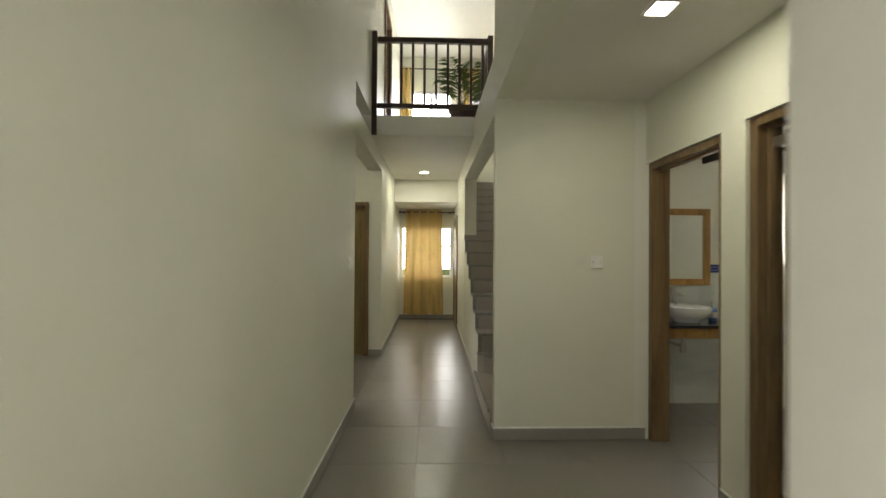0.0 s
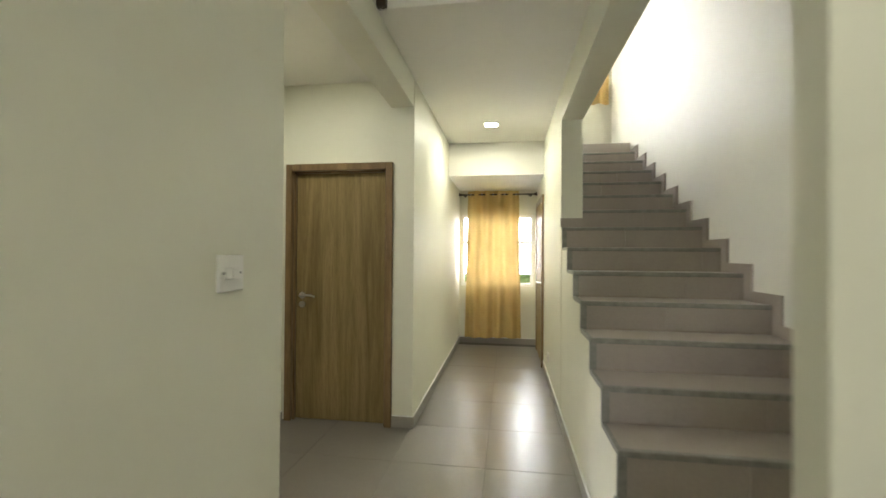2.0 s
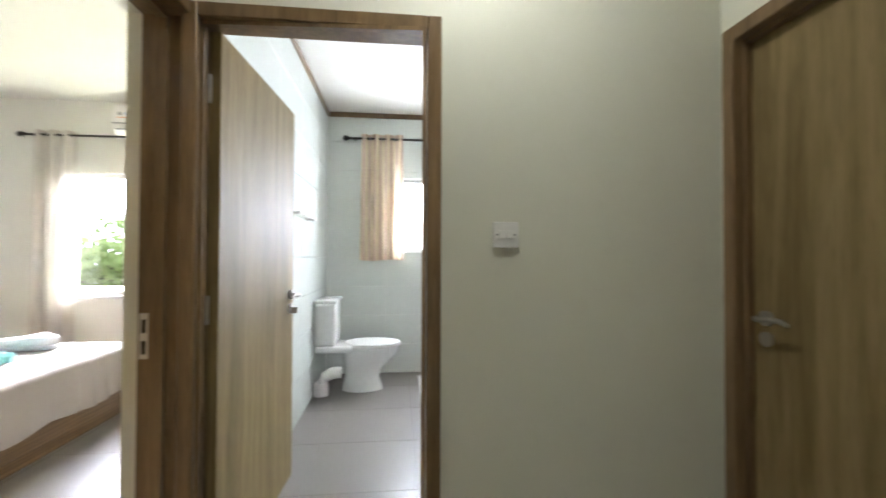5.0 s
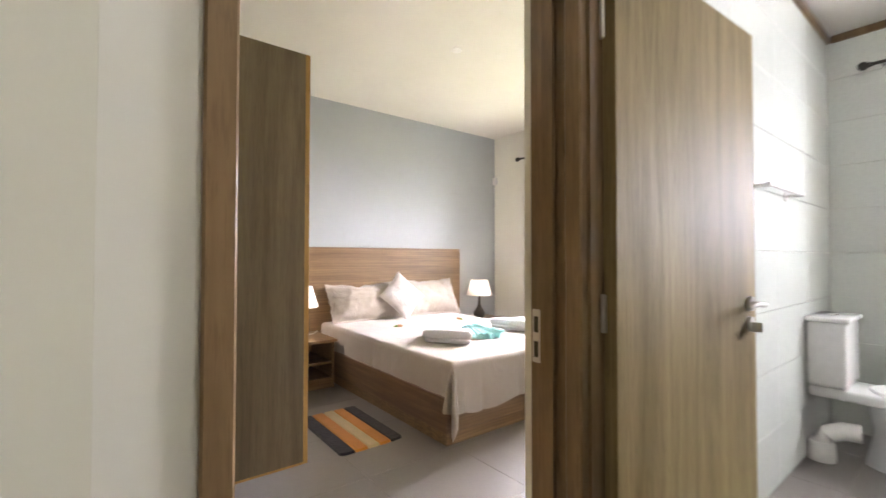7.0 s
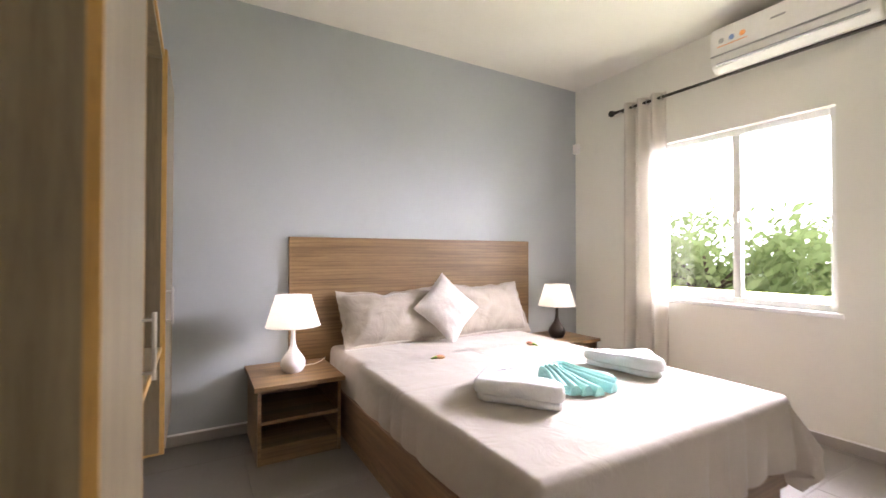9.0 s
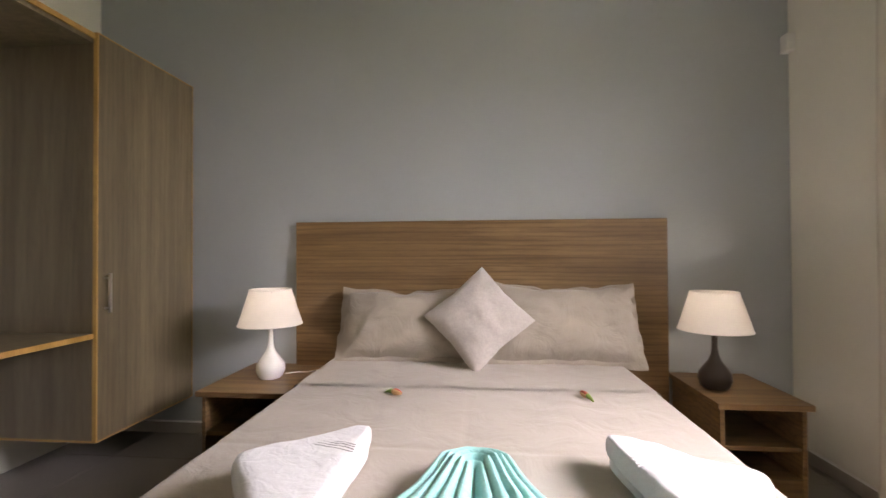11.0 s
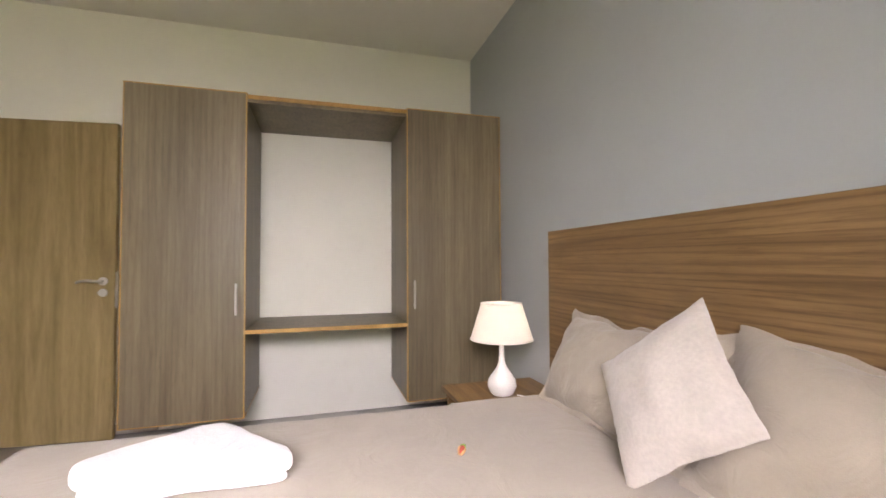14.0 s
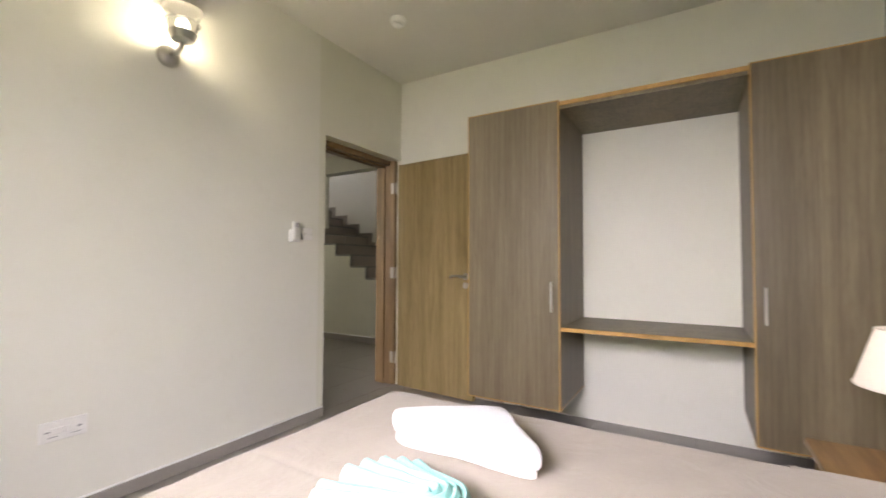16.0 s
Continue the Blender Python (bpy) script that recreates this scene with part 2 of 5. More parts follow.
PLASTIC = plain("white_plastic", (0.80, 0.79, 0.76), 0.35)
GREY_PLASTIC = plain("grey_plastic", (0.30, 0.30, 0.30), 0.4)
PVC = plain("white_window_frame", (0.82, 0.82, 0.80), 0.3)
CERAMIC = plain("white_ceramic", (0.84, 0.84, 0.82), 0.08)
GLASS = glassy("clear_glass")
MILK = glassy("milky_glass", (0.97, 0.98, 0.98), 0.7)
FROST = glassy("frosted_green_glass", (0.66, 0.92, 0.84), 0.55)
LAMP_WHITE = plain("white_glaze", (0.84, 0.82, 0.80), 0.12)
LAMP_DARK = plain("dark_brown_glaze", (0.030, 0.020, 0.014), 0.28)
SHADE = thin_cloth("lamp_shade_linen", (0.86, 0.83, 0.78), 0.50)
SHEET = fabric("beige_sheet", (0.42, 0.368, 0.308), 500, 0.04, 0.38, 0.2, 6.0)
PILLOW = fabric("beige_pillowcase", (0.40, 0.348, 0.288), 500, 0.05, 0.65, 0.2, 7.0)
CUSHION = fabric("pale_velvet", (0.51, 0.462, 0.425), 90, 0.10, 0.15, 0.35, 16.0)
TOWEL = fabric("white_terry", (0.73, 0.72, 0.73), 230, 0.03, 0.30, 0.3, 22.0)
TEAL = fabric("teal_terry", (0.36, 0.74, 0.71), 230, 0.06, 0.30, 0.3, 22.0)
CURTAIN_Y = thin_cloth("mustard_curtain", (0.60, 0.43, 0.18), 0.11)
CURTAIN_B = thin_cloth("beige_curtain", (0.70, 0.66, 0.59), 0.30)
CURTAIN_P = thin_cloth("peach_curtain", (0.80, 0.68, 0.48), 0.40, (0.70, 0.54, 0.44), 0.055)
LED_GLOW = glow("led_panel", (1.0, 0.98, 0.90), 14)
SCONCE_GLOW = glow("sconce_bulb", (1.0, 0.92, 0.75), 30)


# ---- building blocks ----
def thing(name, at, label, category, group="", kind=""):
    ob = new(name)
    ob.location = at
    ob.empty_display_size = 0.1
    return tagged(ob, label, category, group, kind)


def world_loc(ob):
    p = Vector((0, 0, 0))
    while ob:
        p += ob.location
        ob = ob.parent
    return p


def part(name, bm, mat, parent=None, label="", smooth=False):
    me = bpy.data.meshes.new(name)
    bm.to_mesh(me)
    bm.free()
    me.materials.append(mat)
    if smooth:
        me.polygons.foreach_set("use_smooth", [True] * len(me.polygons))
        me.set_sharp_from_angle(angle=radians(40))
    ob = new(name, me)
    if parent:
        ob.parent = parent
        ob.matrix_parent_inverse = Matrix.Translation(-parent.location) if parent.data is None else Matrix()
    return tagged(ob, label)


def solid(name, bm, mat, label, category, kind="structure", smooth=False, group=""):
    return tagged(part(name, bm, mat, None, "", smooth), label, category, group, kind)


def box(bm, x0, x1, y0, y1, z0, z1, r=0.0, seg=2):
    m = Matrix.Translation(((x0 + x1) / 2, (y0 + y1) / 2, (z0 + z1) / 2)) @ Matrix.Diagonal((x1 - x0, y1 - y0, z1 - z0, 1))
    vs = bmesh.ops.create_cube(bm, size=1, matrix=m)["verts"]
    if r:
        es = list({e for v in vs for e in v.link_edges})
        bmesh.ops.bevel(bm, geom=es, offset=r, segments=seg, affect="EDGES", profile=0.5)
    return bm


def boxm(*a, **k):
    return box(bmesh.new(), *a, **k)


def rod(bm, a, b, r, seg=14, r2=None):
    a, b = Vector(a), Vector(b)
    d = b - a
    m = Matrix.Translation((a + b) / 2) @ d.to_track_quat("Z", "Y").to_matrix().to_4x4()
    bmesh.ops.create_cone(bm, cap_ends=True, segments=seg, radius1=r, radius2=r if r2 is None else r2, depth=d.length, matrix=m)
    return bm


def ball(bm, at, r, sc=(1, 1, 1), u=16, v=10):
    bmesh.ops.create_uvsphere(bm, u_segments=u, v_segments=v, radius=r, matrix=Matrix.Translation(at) @ Matrix.Diagonal((*sc, 1)))
    return bm


def lathe(bm, cx, cy, prof, seg=28, cap=True):
    """Turns a profile of (radius, z) about the upright axis at (cx, cy)."""
    rings = []
    for r, z in prof:
        rings.append([bm.verts.new((cx + r * math.cos(2 * math.pi * i / seg), cy + r * math.sin(2 * math.pi * i / seg), z)) for i in range(seg)])
    for p, q in zip(rings, rings[1:]):
        for i in range(seg):
            bm.faces.new((p[i], p[(i + 1) % seg], q[(i + 1) % seg], q[i]))
    if cap:
        bm.faces.new(rings[0][::-1])
        bm.faces.new(rings[-1])
    return bm


def tube(bm, pts, r, seg=8):
    """A bent round bar through points."""
    pts = [Vector(p) for p in pts]
    rings = []
    for i, p in enumerate(pts):
        d = (pts[min(i + 1, len(pts) - 1)] - pts[max(i - 1, 0)]).normalized()
        up = Vector((0, 0, 1)) if abs(d.z) < 0.9 else Vector((1, 0, 0))
        s = d.cross(up).normalized()
        u = s.cross(d)
        rr = r[i] if isinstance(r, (list, tuple)) else r
        rings.append([bm.verts.new(p + rr * (math.cos(a) * s + math.sin(a) * u)) for a in [2 * math.pi * k / seg for k in range(seg)]])
    for p, q in zip(rings, rings[1:]):
        for k in range(seg):
            bm.faces.new((p[k], p[(k + 1) % seg], q[(k + 1) % seg], q[k]))
    bm.faces.new(rings[0][::-1])
    bm.faces.new(rings[-1])
    return bm


def grid(bm, nu, nv, f):
    """A sheet of nu x nv cells from f(u, v), u and v from 0 to 1."""
    vs = [[bm.verts.new(f(i / nu, j / nv)) for j in range(nv + 1)] for i in range(nu + 1)]
    for i in range(nu):
        for j in range(nv):
            bm.faces.new((vs[i][j], vs[i + 1][j], vs[i + 1][j + 1], vs[i][j + 1]))
    return bm


def prism(bm, pts, z0, z1):
    lo = [bm.verts.new((x, y, z0)) for x, y in pts]
    hi = [bm.verts.new((x, y, z1)) for x, y in pts]
    n = len(pts)
    bm.faces.new(lo[::-1])
    bm.faces.new(hi)
    for i in range(n):
        bm.faces.new((lo[i], lo[(i + 1) % n], hi[(i + 1) % n], hi[i]))
    return bm


def wall(name, axis, p0, p1, a0, a1, z0, z1, holes=(), mat=None, label="smooth off-white painted plaster wall"):
    A = sorted({a0, a1, *[h for o in holes for h in o[:2]]})
    Z = sorted({z0, z1, *[h for o in holes for h in o[2:]]})
    full = {}
    for i in range(len(A) - 1):
        for j in range(len(Z) - 1):
            a, z = (A[i] + A[i + 1]) / 2, (Z[j] + Z[j + 1]) / 2
            full[i, j] = not any(o[0] < a < o[1] and o[2] < z < o[3] for o in holes)
    bm = bmesh.new()

    def quad(pts):
        bm.faces.new([bm.verts.new((p, a, z) if axis == "x" else (a, p, z)) for p, a, z in pts])

    for (i, j), s in full.items():
        if not s:
            continue
        b0, b1, c0, c1 = A[i], A[i + 1], Z[j], Z[j + 1]
        quad([(p0, b0, c0), (p0, b1, c0), (p0, b1, c1), (p0, b0, c1)])
        quad([(p1, b0, c0), (p1, b1, c0), (p1, b1, c1), (p1, b0, c1)])
        if not full.get((i - 1, j)):
            quad([(p0, b0, c0), (p1, b0, c0), (p1, b0, c1), (p0, b0, c1)])
        if not full.get((i + 1, j)):
            quad([(p0, b1, c0), (p1, b1, c0), (p1, b1, c1), (p0, b1, c1)])
        if not full.get((i, j - 1)):
            quad([(p0, b0, c0), (p1, b0, c0), (p1, b1, c0), (p0, b1, c0)])
        if not full.get((i, j + 1)):
            quad([(p0, b0, c1), (p1, b0, c1), (p1, b1, c1), (p0, b1, c1)])
    bmesh.ops.remove_doubles(bm, verts=bm.verts, dist=1e-5)
    bmesh.ops.recalc_face_normals(bm, faces=bm.faces)
    return solid(name, bm, mat or WALL, label, "wall")


# ---- structure ----
solid("floor", boxm(-4.60, 3.85, -2.2, 9.60, -0.25, -0.003), GROUT, "grey beige square tiles with thin dark joints", "floor")
# Hole out of view, added only to let the side fill in.
wall("wall_corridor_west", "x", -0.30, -0.19, -2.0, 4.285, 0, 5.5, [(-1.25, -0.25, 0.0, 2.1)])
wall("wall_bedroom_east", "x", -0.41, -0.3002, 0.79, 4.285, 0, 2.92, mat=WHITE_WALL)
wall("wall_bedroom_north", "y", 4.045, 4.262, -4.60, -1.41, 0, 2.9, mat=WHITE_WALL)
wall("wall_alcove_south", "y", 4.045, 4.285, -1.41, -0.41, 0, 2.9, [(-1.35, -0.412, -1, 2.06)])
wall("wall_alcove_west", "x", -1.36, -1.27, 4.285, 6.225, 0, 2.9, [(4.295, 5.12, -1, 2.045)])
wall("wall_alcove_north", "y", 6.225, 6.375, -1.41, -0.30, 0, 2.70, [(-1.215, -0.37, -1, 2.035)])
wall("wall_corridor_west_far", "x", -0.30, -0.185, 6.225, 9.45, 0, 2.70)
wall("wall_upstairs_west", "x", -0.41, -0.19, 4.285, 9.45, 2.92, 5.5, [(6.45, 7.35, 2.92, 5.0)])
wall("wall_corridor_end", "y", 9.45, 9.60, -0.41, 2.38, 0, 5.5,
     [(-0.16, 0.92, 0.86, 1.93), (0.02, 0.90, 3.0, 4.78), (1.15, 1.95, 3.75, 5.0)])
solid("beam_alcove", boxm(-0.37, -0.19, 4.285, 6.225, 2.485, 2.70), WALL, "plastered beam over the alcove opening", "beam")
solid("beam_stairs", boxm(0.963, 1.13, 3.731, 6.560, 2.44, 2.90), WALL, "plastered beam beside the staircase", "beam")
wall("wall_stairs_west", "x", 0.963, 1.13, 6.560, 9.45, 0.0, 2.90)
wall("wall_corridor_east", "x", 0.963, 1.13, -2.0, 1.04, 0, 2.538, mat=WHITE_WALL)
wall("wall_void_east", "x", 0.963, 1.13, -2.0, 3.653, 2.538, 5.5)
wall("wall_lobby_north", "y", 3.653, 3.73, 0.963, 2.02, 0, 5.5)
wall("wall_lobby_south", "y", 0.90, 1.04, 1.13, 2.105, 0, 2.538)
wall("wall_lobby_east", "x", 2.105, 2.25, 0.90, 3.653, 0, 2.75, [(1.72, 2.635, -1, 2.085), (2.82, 3.653, -1, 2.07)])
wall("wall_stairs_east", "x", 2.02, 2.15, 3.653, 9.45, 0, 5.5, mat=WHITE_WALL)
wall("wall_wc_north", "y", 4.41, 4.55, 2.15, 3.85, 0, 2.75, [(3.36, 3.76, 1.30, 2.05)])
wall("wall_wc_east", "x", 3.70, 3.85, 0.90, 4.41, 0, 2.75)
wall("wall_wc_south", "y", 0.90, 1.04, 2.25, 3.70, 0, 2.75)
# The opening in this wall is unseen, added so the rear fill shines in.
wall("wall_behind", "y", -2.15, -2.0, -0.41, 1.13, 0, 5.5, [(-0.07, 0.87, 0.0, 2.1)])
wall("wall_bedroom_south", "y", 0.64, 0.79, -4.60, -0.301, 0, 2.9, mat=BLUE_WALL, label="matt blue-grey painted feature wall")
wall("wall_west", "x", -4.60, -4.45, 0.79, 4.045, 0, 2.9, [(1.66, 2.80, 0.80, 2.05)], mat=WHITE_WALL)
wall("wall_bath_west", "x", -4.60, -4.262, 4.262, 6.40, 0, 2.9, [(5.02, 5.90, 1.25, 2.03)], mat=WHITE_WALL)
wall("wall_bath_north", "y", 6.30, 6.45, -4.262, -1.41, 0, 2.9, mat=WHITE_WALL)

solid("ceiling_bedroom", boxm(-4.45, -0.41, 0.79, 4.045, 2.785, 2.90), CEIL, "plain white painted ceiling", "ceiling")
solid("ceiling_alcove", boxm(-1.27, -0.37, 4.285, 6.225, 2.70, 2.90), CEIL, "plain white painted ceiling", "ceiling")
solid("ceiling_corridor", boxm(-0.37, 0.963, 5.27, 9.45, 2.70, 2.92), CEIL, "plain white ceiling slab under the gallery", "ceiling")
solid("ceiling_end", boxm(-0.185, 0.963, 8.20, 9.45, 2.30, 2.70), CEIL, "lowered plaster soffit by the window", "ceiling")
solid("ceiling_lobby", boxm(1.13, 2.105, 1.04, 3.653, 2.538, 2.75), CEIL, "plain white painted ceiling", "ceiling")
solid("ceiling_wc", boxm(2.25, 3.70, 1.04, 4.41, 2.65, 2.75), CEIL, "plain white painted ceiling", "ceiling")
solid("ceiling_bath", boxm(-4.262, -1.41, 4.262, 6.30, 2.707, 2.90), CEIL, "plain white painted ceiling", "ceiling")
solid("ceiling_upstairs", boxm(-0.41, 2.38, -2.15, 9.60, 5.5, 5.6), CEIL, "plain white painted ceiling", "ceiling")
solid("ceiling_store", boxm(-1.41, -0.41, 6.375, 9.45, 2.92, 3.0), CEIL, "plain white painted ceiling", "ceiling")
wall("wall_store", "x", -1.55, -1.41, 6.40, 9.60, 0, 5.5)
wall("wall_store_end", "y", 9.45, 9.60, -1.41, -0.41, 0, 5.5)
solid("landing", boxm(1.13, 2.02, 8.50, 9.45, 2.40, 2.721), STEP_TILE, "tiled landing at the top of the stairs", "floor")


def skirting(name, segs):
    """segs: (x0, x1, y0, y1) thin boxes against the walls."""
    for s in segs:
        h = 0.062 if s[1] < -0.4 else 0.085
        solid(name, box(bmesh.new(), *s, 0, h, r=0.003, seg=1), SKIRT, "grey beige tile skirting board", "skirting board")
        solid("trim", box(bmesh.new(), *s, h + 0.0005, h + 0.011, r=0.004, seg=1), PVC, "white plaster bead along the skirting top", "trim")


T = 0.012
skirting("baseboard", [
    (-0.19, -0.19 + T, -0.25, 4.285 + T), (-0.405, -0.19, 4.285, 4.285 + T), (-1.27, -1.27 + T, 5.15, 6.225),
    (-0.35, -0.185, 6.225 - T, 6.225), (-0.185, -0.185 + T, 6.225 - T, 9.45), (-0.173, 0.963, 9.45 - T, 9.45),
    (0.963 - T, 0.963, 4.85, 8.14), (0.963, 2.10, 3.653 - T, 3.653), (0.963 - T, 0.963, 3.653 - T, 3.73), (0.963 - T, 0.963, -2.0, 1.04),
    (2.105 - T, 2.105, 2.645, 2.815), (-4.45, -1.35, 4.045 - T, 4.045), (-4.45, -4.45 + T, 0.79, 4.033),
    (-4.438, -0.41, 0.79, 0.79 + T), (-0.422, -0.41, 3.02, 4.033)])


# ---- stairs ----
stairs = thing("staircase", (1.6, 3.8, 0), "tiled staircase with grey trims and white plastered side", "staircase", kind="structure")
NOSES = [(4.80 + 0.29 * i, 0.57 + 0.1655 * i) for i in range(13)]


def stair_body():
    bm = bmesh.new()
    prof = [(4.80, 0.0)]
    for y, z in NOSES:
        prof += [(y, prof[-1][1]), (y, z - 0.02)] if y > 4.8 else [(y, z - 0.02)]
    prof += [(8.50, prof[-1][1]), (8.50, 0.0)]
    a = [bm.verts.new((0.966, y, z)) for y, z in prof]
    b = [bm.verts.new((2.019, y, z)) for y, z in prof]
    bm.faces.new(a)
    bm.faces.new(b[::-1])
    for i in range(len(prof)):
        j = (i + 1) % len(prof)
        bm.faces.new((a[i], a[j], b[j], b[i]))
    bmesh.ops.recalc_face_normals(bm, faces=bm.faces)
    return bm


part("side_wall", stair_body(), WALL, stairs, "white plastered stair side")
part("first_step", prism(bmesh.new(), [(0.945, 3.732), (2.019, 3.732), (2.019, 4.80), (0.945, 4.80)], 0.0, 0.19), STEP_TILE, stairs)
part("winder_step", prism(bmesh.new(), [(0.963, 4.80), (1.02, 4.72), (2.019, 3.98), (2.019, 4.80)], 0.19, 0.38), STEP_TILE, stairs)
part("nosing", prism(bmesh.new(), [(0.945, 3.732), (0.925, 3.732), (0.925, 4.80), (0.945, 4.80)], 0.172, 0.196), STEP_TRIM, stairs)
part("nosing", prism(bmesh.new(), [(0.958, 4.795), (1.02, 4.695), (2.019, 3.955), (2.019, 3.98), (1.02, 4.722), (0.965, 4.80)], 0.358, 0.386), STEP_TRIM, stairs)
for i, (y, z) in enumerate(NOSES):
    y1 = NOSES[i + 1][0] if i < 12 else 8.51
    z0 = NOSES[i - 1][1] if i else 0.38
    x0, split = 0.974, 1.45 + 0.22 * (i % 3)
    part("tread", boxm(x0, 2.018, y - 0.008, y1 + 0.01, z - 0.02, z), STEP_TILE, stairs)
    part("riser_tile", boxm(x0 + 0.03, split - 0.0015, y - 0.010, y + 0.004, z0 + 0.001, z - 0.022), STEP_TILE, stairs)
    part("riser_tile", boxm(split + 0.0015, 2.018, y - 0.010, y + 0.004, z0 + 0.001, z - 0.022), STEP_TILE, stairs)
    part("nosing", boxm(x0 - 0.006, 2.018, y - 0.018, y + 0.012, z - 0.024, z + 0.003, r=0.004, seg=1), STEP_TRIM, stairs)
    part("edge_trim", boxm(x0 - 0.006, x0 + 0.03, y - 0.014, y + 0.016, z0 - (0.0 if i else 0.19), z - 0.022), STEP_TRIM, stairs)
    part("edge_trim", boxm(x0 - 0.006, x0 + 0.012, y + 0.012, y1 - 0.014, z - 0.028, z + 0.003), STEP_TRIM, stairs)
    part("stepped_skirting", boxm(2.006, 2.0195, y - 0.02, y1 - 0.02 if i < 12 else y1, z, z + 0.065), STEP_TILE, stairs)
    part("stepped_skirting", boxm(2.006, 2.0195, y - 0.10, y - 0.02, z0 + 0.065, z + 0.065), STEP_TILE, stairs)
part("post_skirting", boxm(0.957, 1.134, 6.551, 6.5595, 1.566, 1.64), STEP_TILE, stairs)


# ---- doors ----
def lever(parent, at, out, along, mat=STEEL):
    """A lever handle with its rose and key rose. out: the way that it stands off; along: the way that the lever points."""
    at, out, along = Vector(at), Vector(out), Vector(along)
    h = part("handle", rod(bmesh.new(), at, at + out * 0.010, 0.026, 20), mat, parent, "brushed steel lever handle", True)
    pts = [at + out * 0.010, at + out * 0.045, at + out * 0.052 + along * 0.012, at + out * 0.052 + along * 0.06 + Vector((0, 0, 0.006)),
           at + out * 0.050 + along * 0.10 + Vector((0, 0, 0.004)), at + out * 0.047 + along * 0.125 - Vector((0, 0, 0.006))]
    part("lever", tube(bmesh.new(), pts, [0.010, 0.010, 0.010, 0.009, 0.008, 0.006], 10), mat, h, "", True)
    k = at - Vector((0, 0, 0.072))
    part("key_rose", rod(bmesh.new(), k, k + out * 0.009, 0.025, 20), mat, parent, "", True)


def frame_boxes(axis, p0, p1, a0, a1, top, w, z0=0.0):
    """Two jambs and a head, for an opening along the other axis."""
    out = []
    for b0, b1, c0, c1 in ((a0, a0 + w, z0, top), (a1 - w, a1, z0, top), (a0 + w, a1 - w, top - w, top)):
        out.append((p0, p1, b0, b1, c0, c1) if axis == "x" else (b0, b1, p0, p1, c0, c1))
    return out


def door(name, axis, p0, p1, a0, a1, top, label, w=0.05, kind="structure", z0=0.0):
    mid = (a0 + a1) / 2
    d = thing(name, ((p0 + p1) / 2, mid, 0) if axis == "x" else (mid, (p0 + p1) / 2, 0), label, "door", kind=kind)
    for n, b in zip(("jamb", "jamb", "head"), frame_boxes(axis, p0, p1, a0, a1, top, w, z0)):
        part(n, boxm(*b, r=0.004, seg=1), FRAME_WOOD, d, "dark stained wooden frame")
    return d


def stops(d, axis, p0, p1, a0, a1, top, w=0.05):
    for b in frame_boxes(axis, p0, p1, a0 + w, a1 - w, top - w, 0.014):
        part("door_stop", boxm(*b), FRAME_WOOD, d)


# closed door of the alcove
d1 = door("door_1", "y", 6.195, 6.36, -1.234, -0.350, 2.055, "closed oak veneer door in a dark wooden frame", 0.055)
part("leaf", boxm(-1.178, -0.406, 6.262, 6.302, 0.006, 1.996, r=0.002, seg=1), LEAF_WOOD, d1, "light oak veneer door leaf")
stops(d1, "y", 6.235, 6.261, -1.234, -0.350, 2.055, 0.055)
lever(d1, (-1.115, 6.262, 1.00), (0, -1, 0), (1, 0, 0))
# bathroom door, open
d2 = door("door_2", "x", -1.372, -1.245, 4.272, 5.140, 2.060, "oak veneer bathroom door standing open", 0.05)
fixed = set(d2.children)
part("leaf", boxm(-2.215, -1.340, 4.324, 4.364, 0.006, 2.005, r=0.002, seg=1), LEAF_WOOD, d2, "light oak veneer door leaf")
stops(d2, "x", -1.295, -1.272, 4.272, 5.140, 2.060)
lever(d2, (-2.155, 4.364, 1.00), (0, 1, 0), (1, 0, 0))
part("key", boxm(-2.161, -2.149, 4.364, 4.405, 0.90, 0.935, r=0.002, seg=1), STEEL, d2, "small steel key in the lock")
SWING = Matrix.Translation((-1.338, 4.326, 0))
for o in set(d2.children) - fixed:
    o.matrix_basis = SWING @ Matrix.Rotation(radians(-3.2), 4, "Z") @ SWING.inverted()
for z in (0.25, 1.02, 1.80):
    part("hinge", rod(bmesh.new(), (-1.338, 4.326, z - 0.05), (-1.338, 4.326, z + 0.05), 0.008), STEEL, d2, "steel butt hinge")
# bedroom door, open into the room
d3 = thing("door_3", (-0.864, 4.218, 0), "oak veneer bedroom door standing open", "door", kind="structure")
for n, b in (("jamb", (-1.3495, -1.27, 4.136, 4.300, 0, 2.060)), ("jamb", (-0.457, -0.412, 4.085, 4.300, 0, 2.060)), ("head", (-1.27, -0.457, 4.136, 4.300, 2.015, 2.060))):
    part(n, boxm(*b, r=0.004, seg=1), FRAME_WOOD, d3, "dark stained wooden frame")
still = set(d3.children)
part("leaf", boxm(-0.457, -0.419, 3.235, 4.042, 0.006, 2.010, r=0.002, seg=1), LEAF_WOOD, d3, "light oak veneer door leaf")
lever(d3, (-0.457, 3.30, 1.00), (-1, 0, 0), (0, 1, 0))
part("latch_plate", boxm(-0.449, -0.427, 3.2335, 3.2352, 0.83, 1.06), STEEL, d3, "steel latch plate on the leaf edge")
HINGE = Matrix.Translation((-0.457, 4.05, 0))
for o in set(d3.children) - still:
    o.matrix_basis = HINGE @ Matrix.Rotation(radians(-5), 4, "Z") @ HINGE.inverted()
stops(d3, "y", 4.19, 4.225, -1.315, -0.412, 2.060, 0.045)
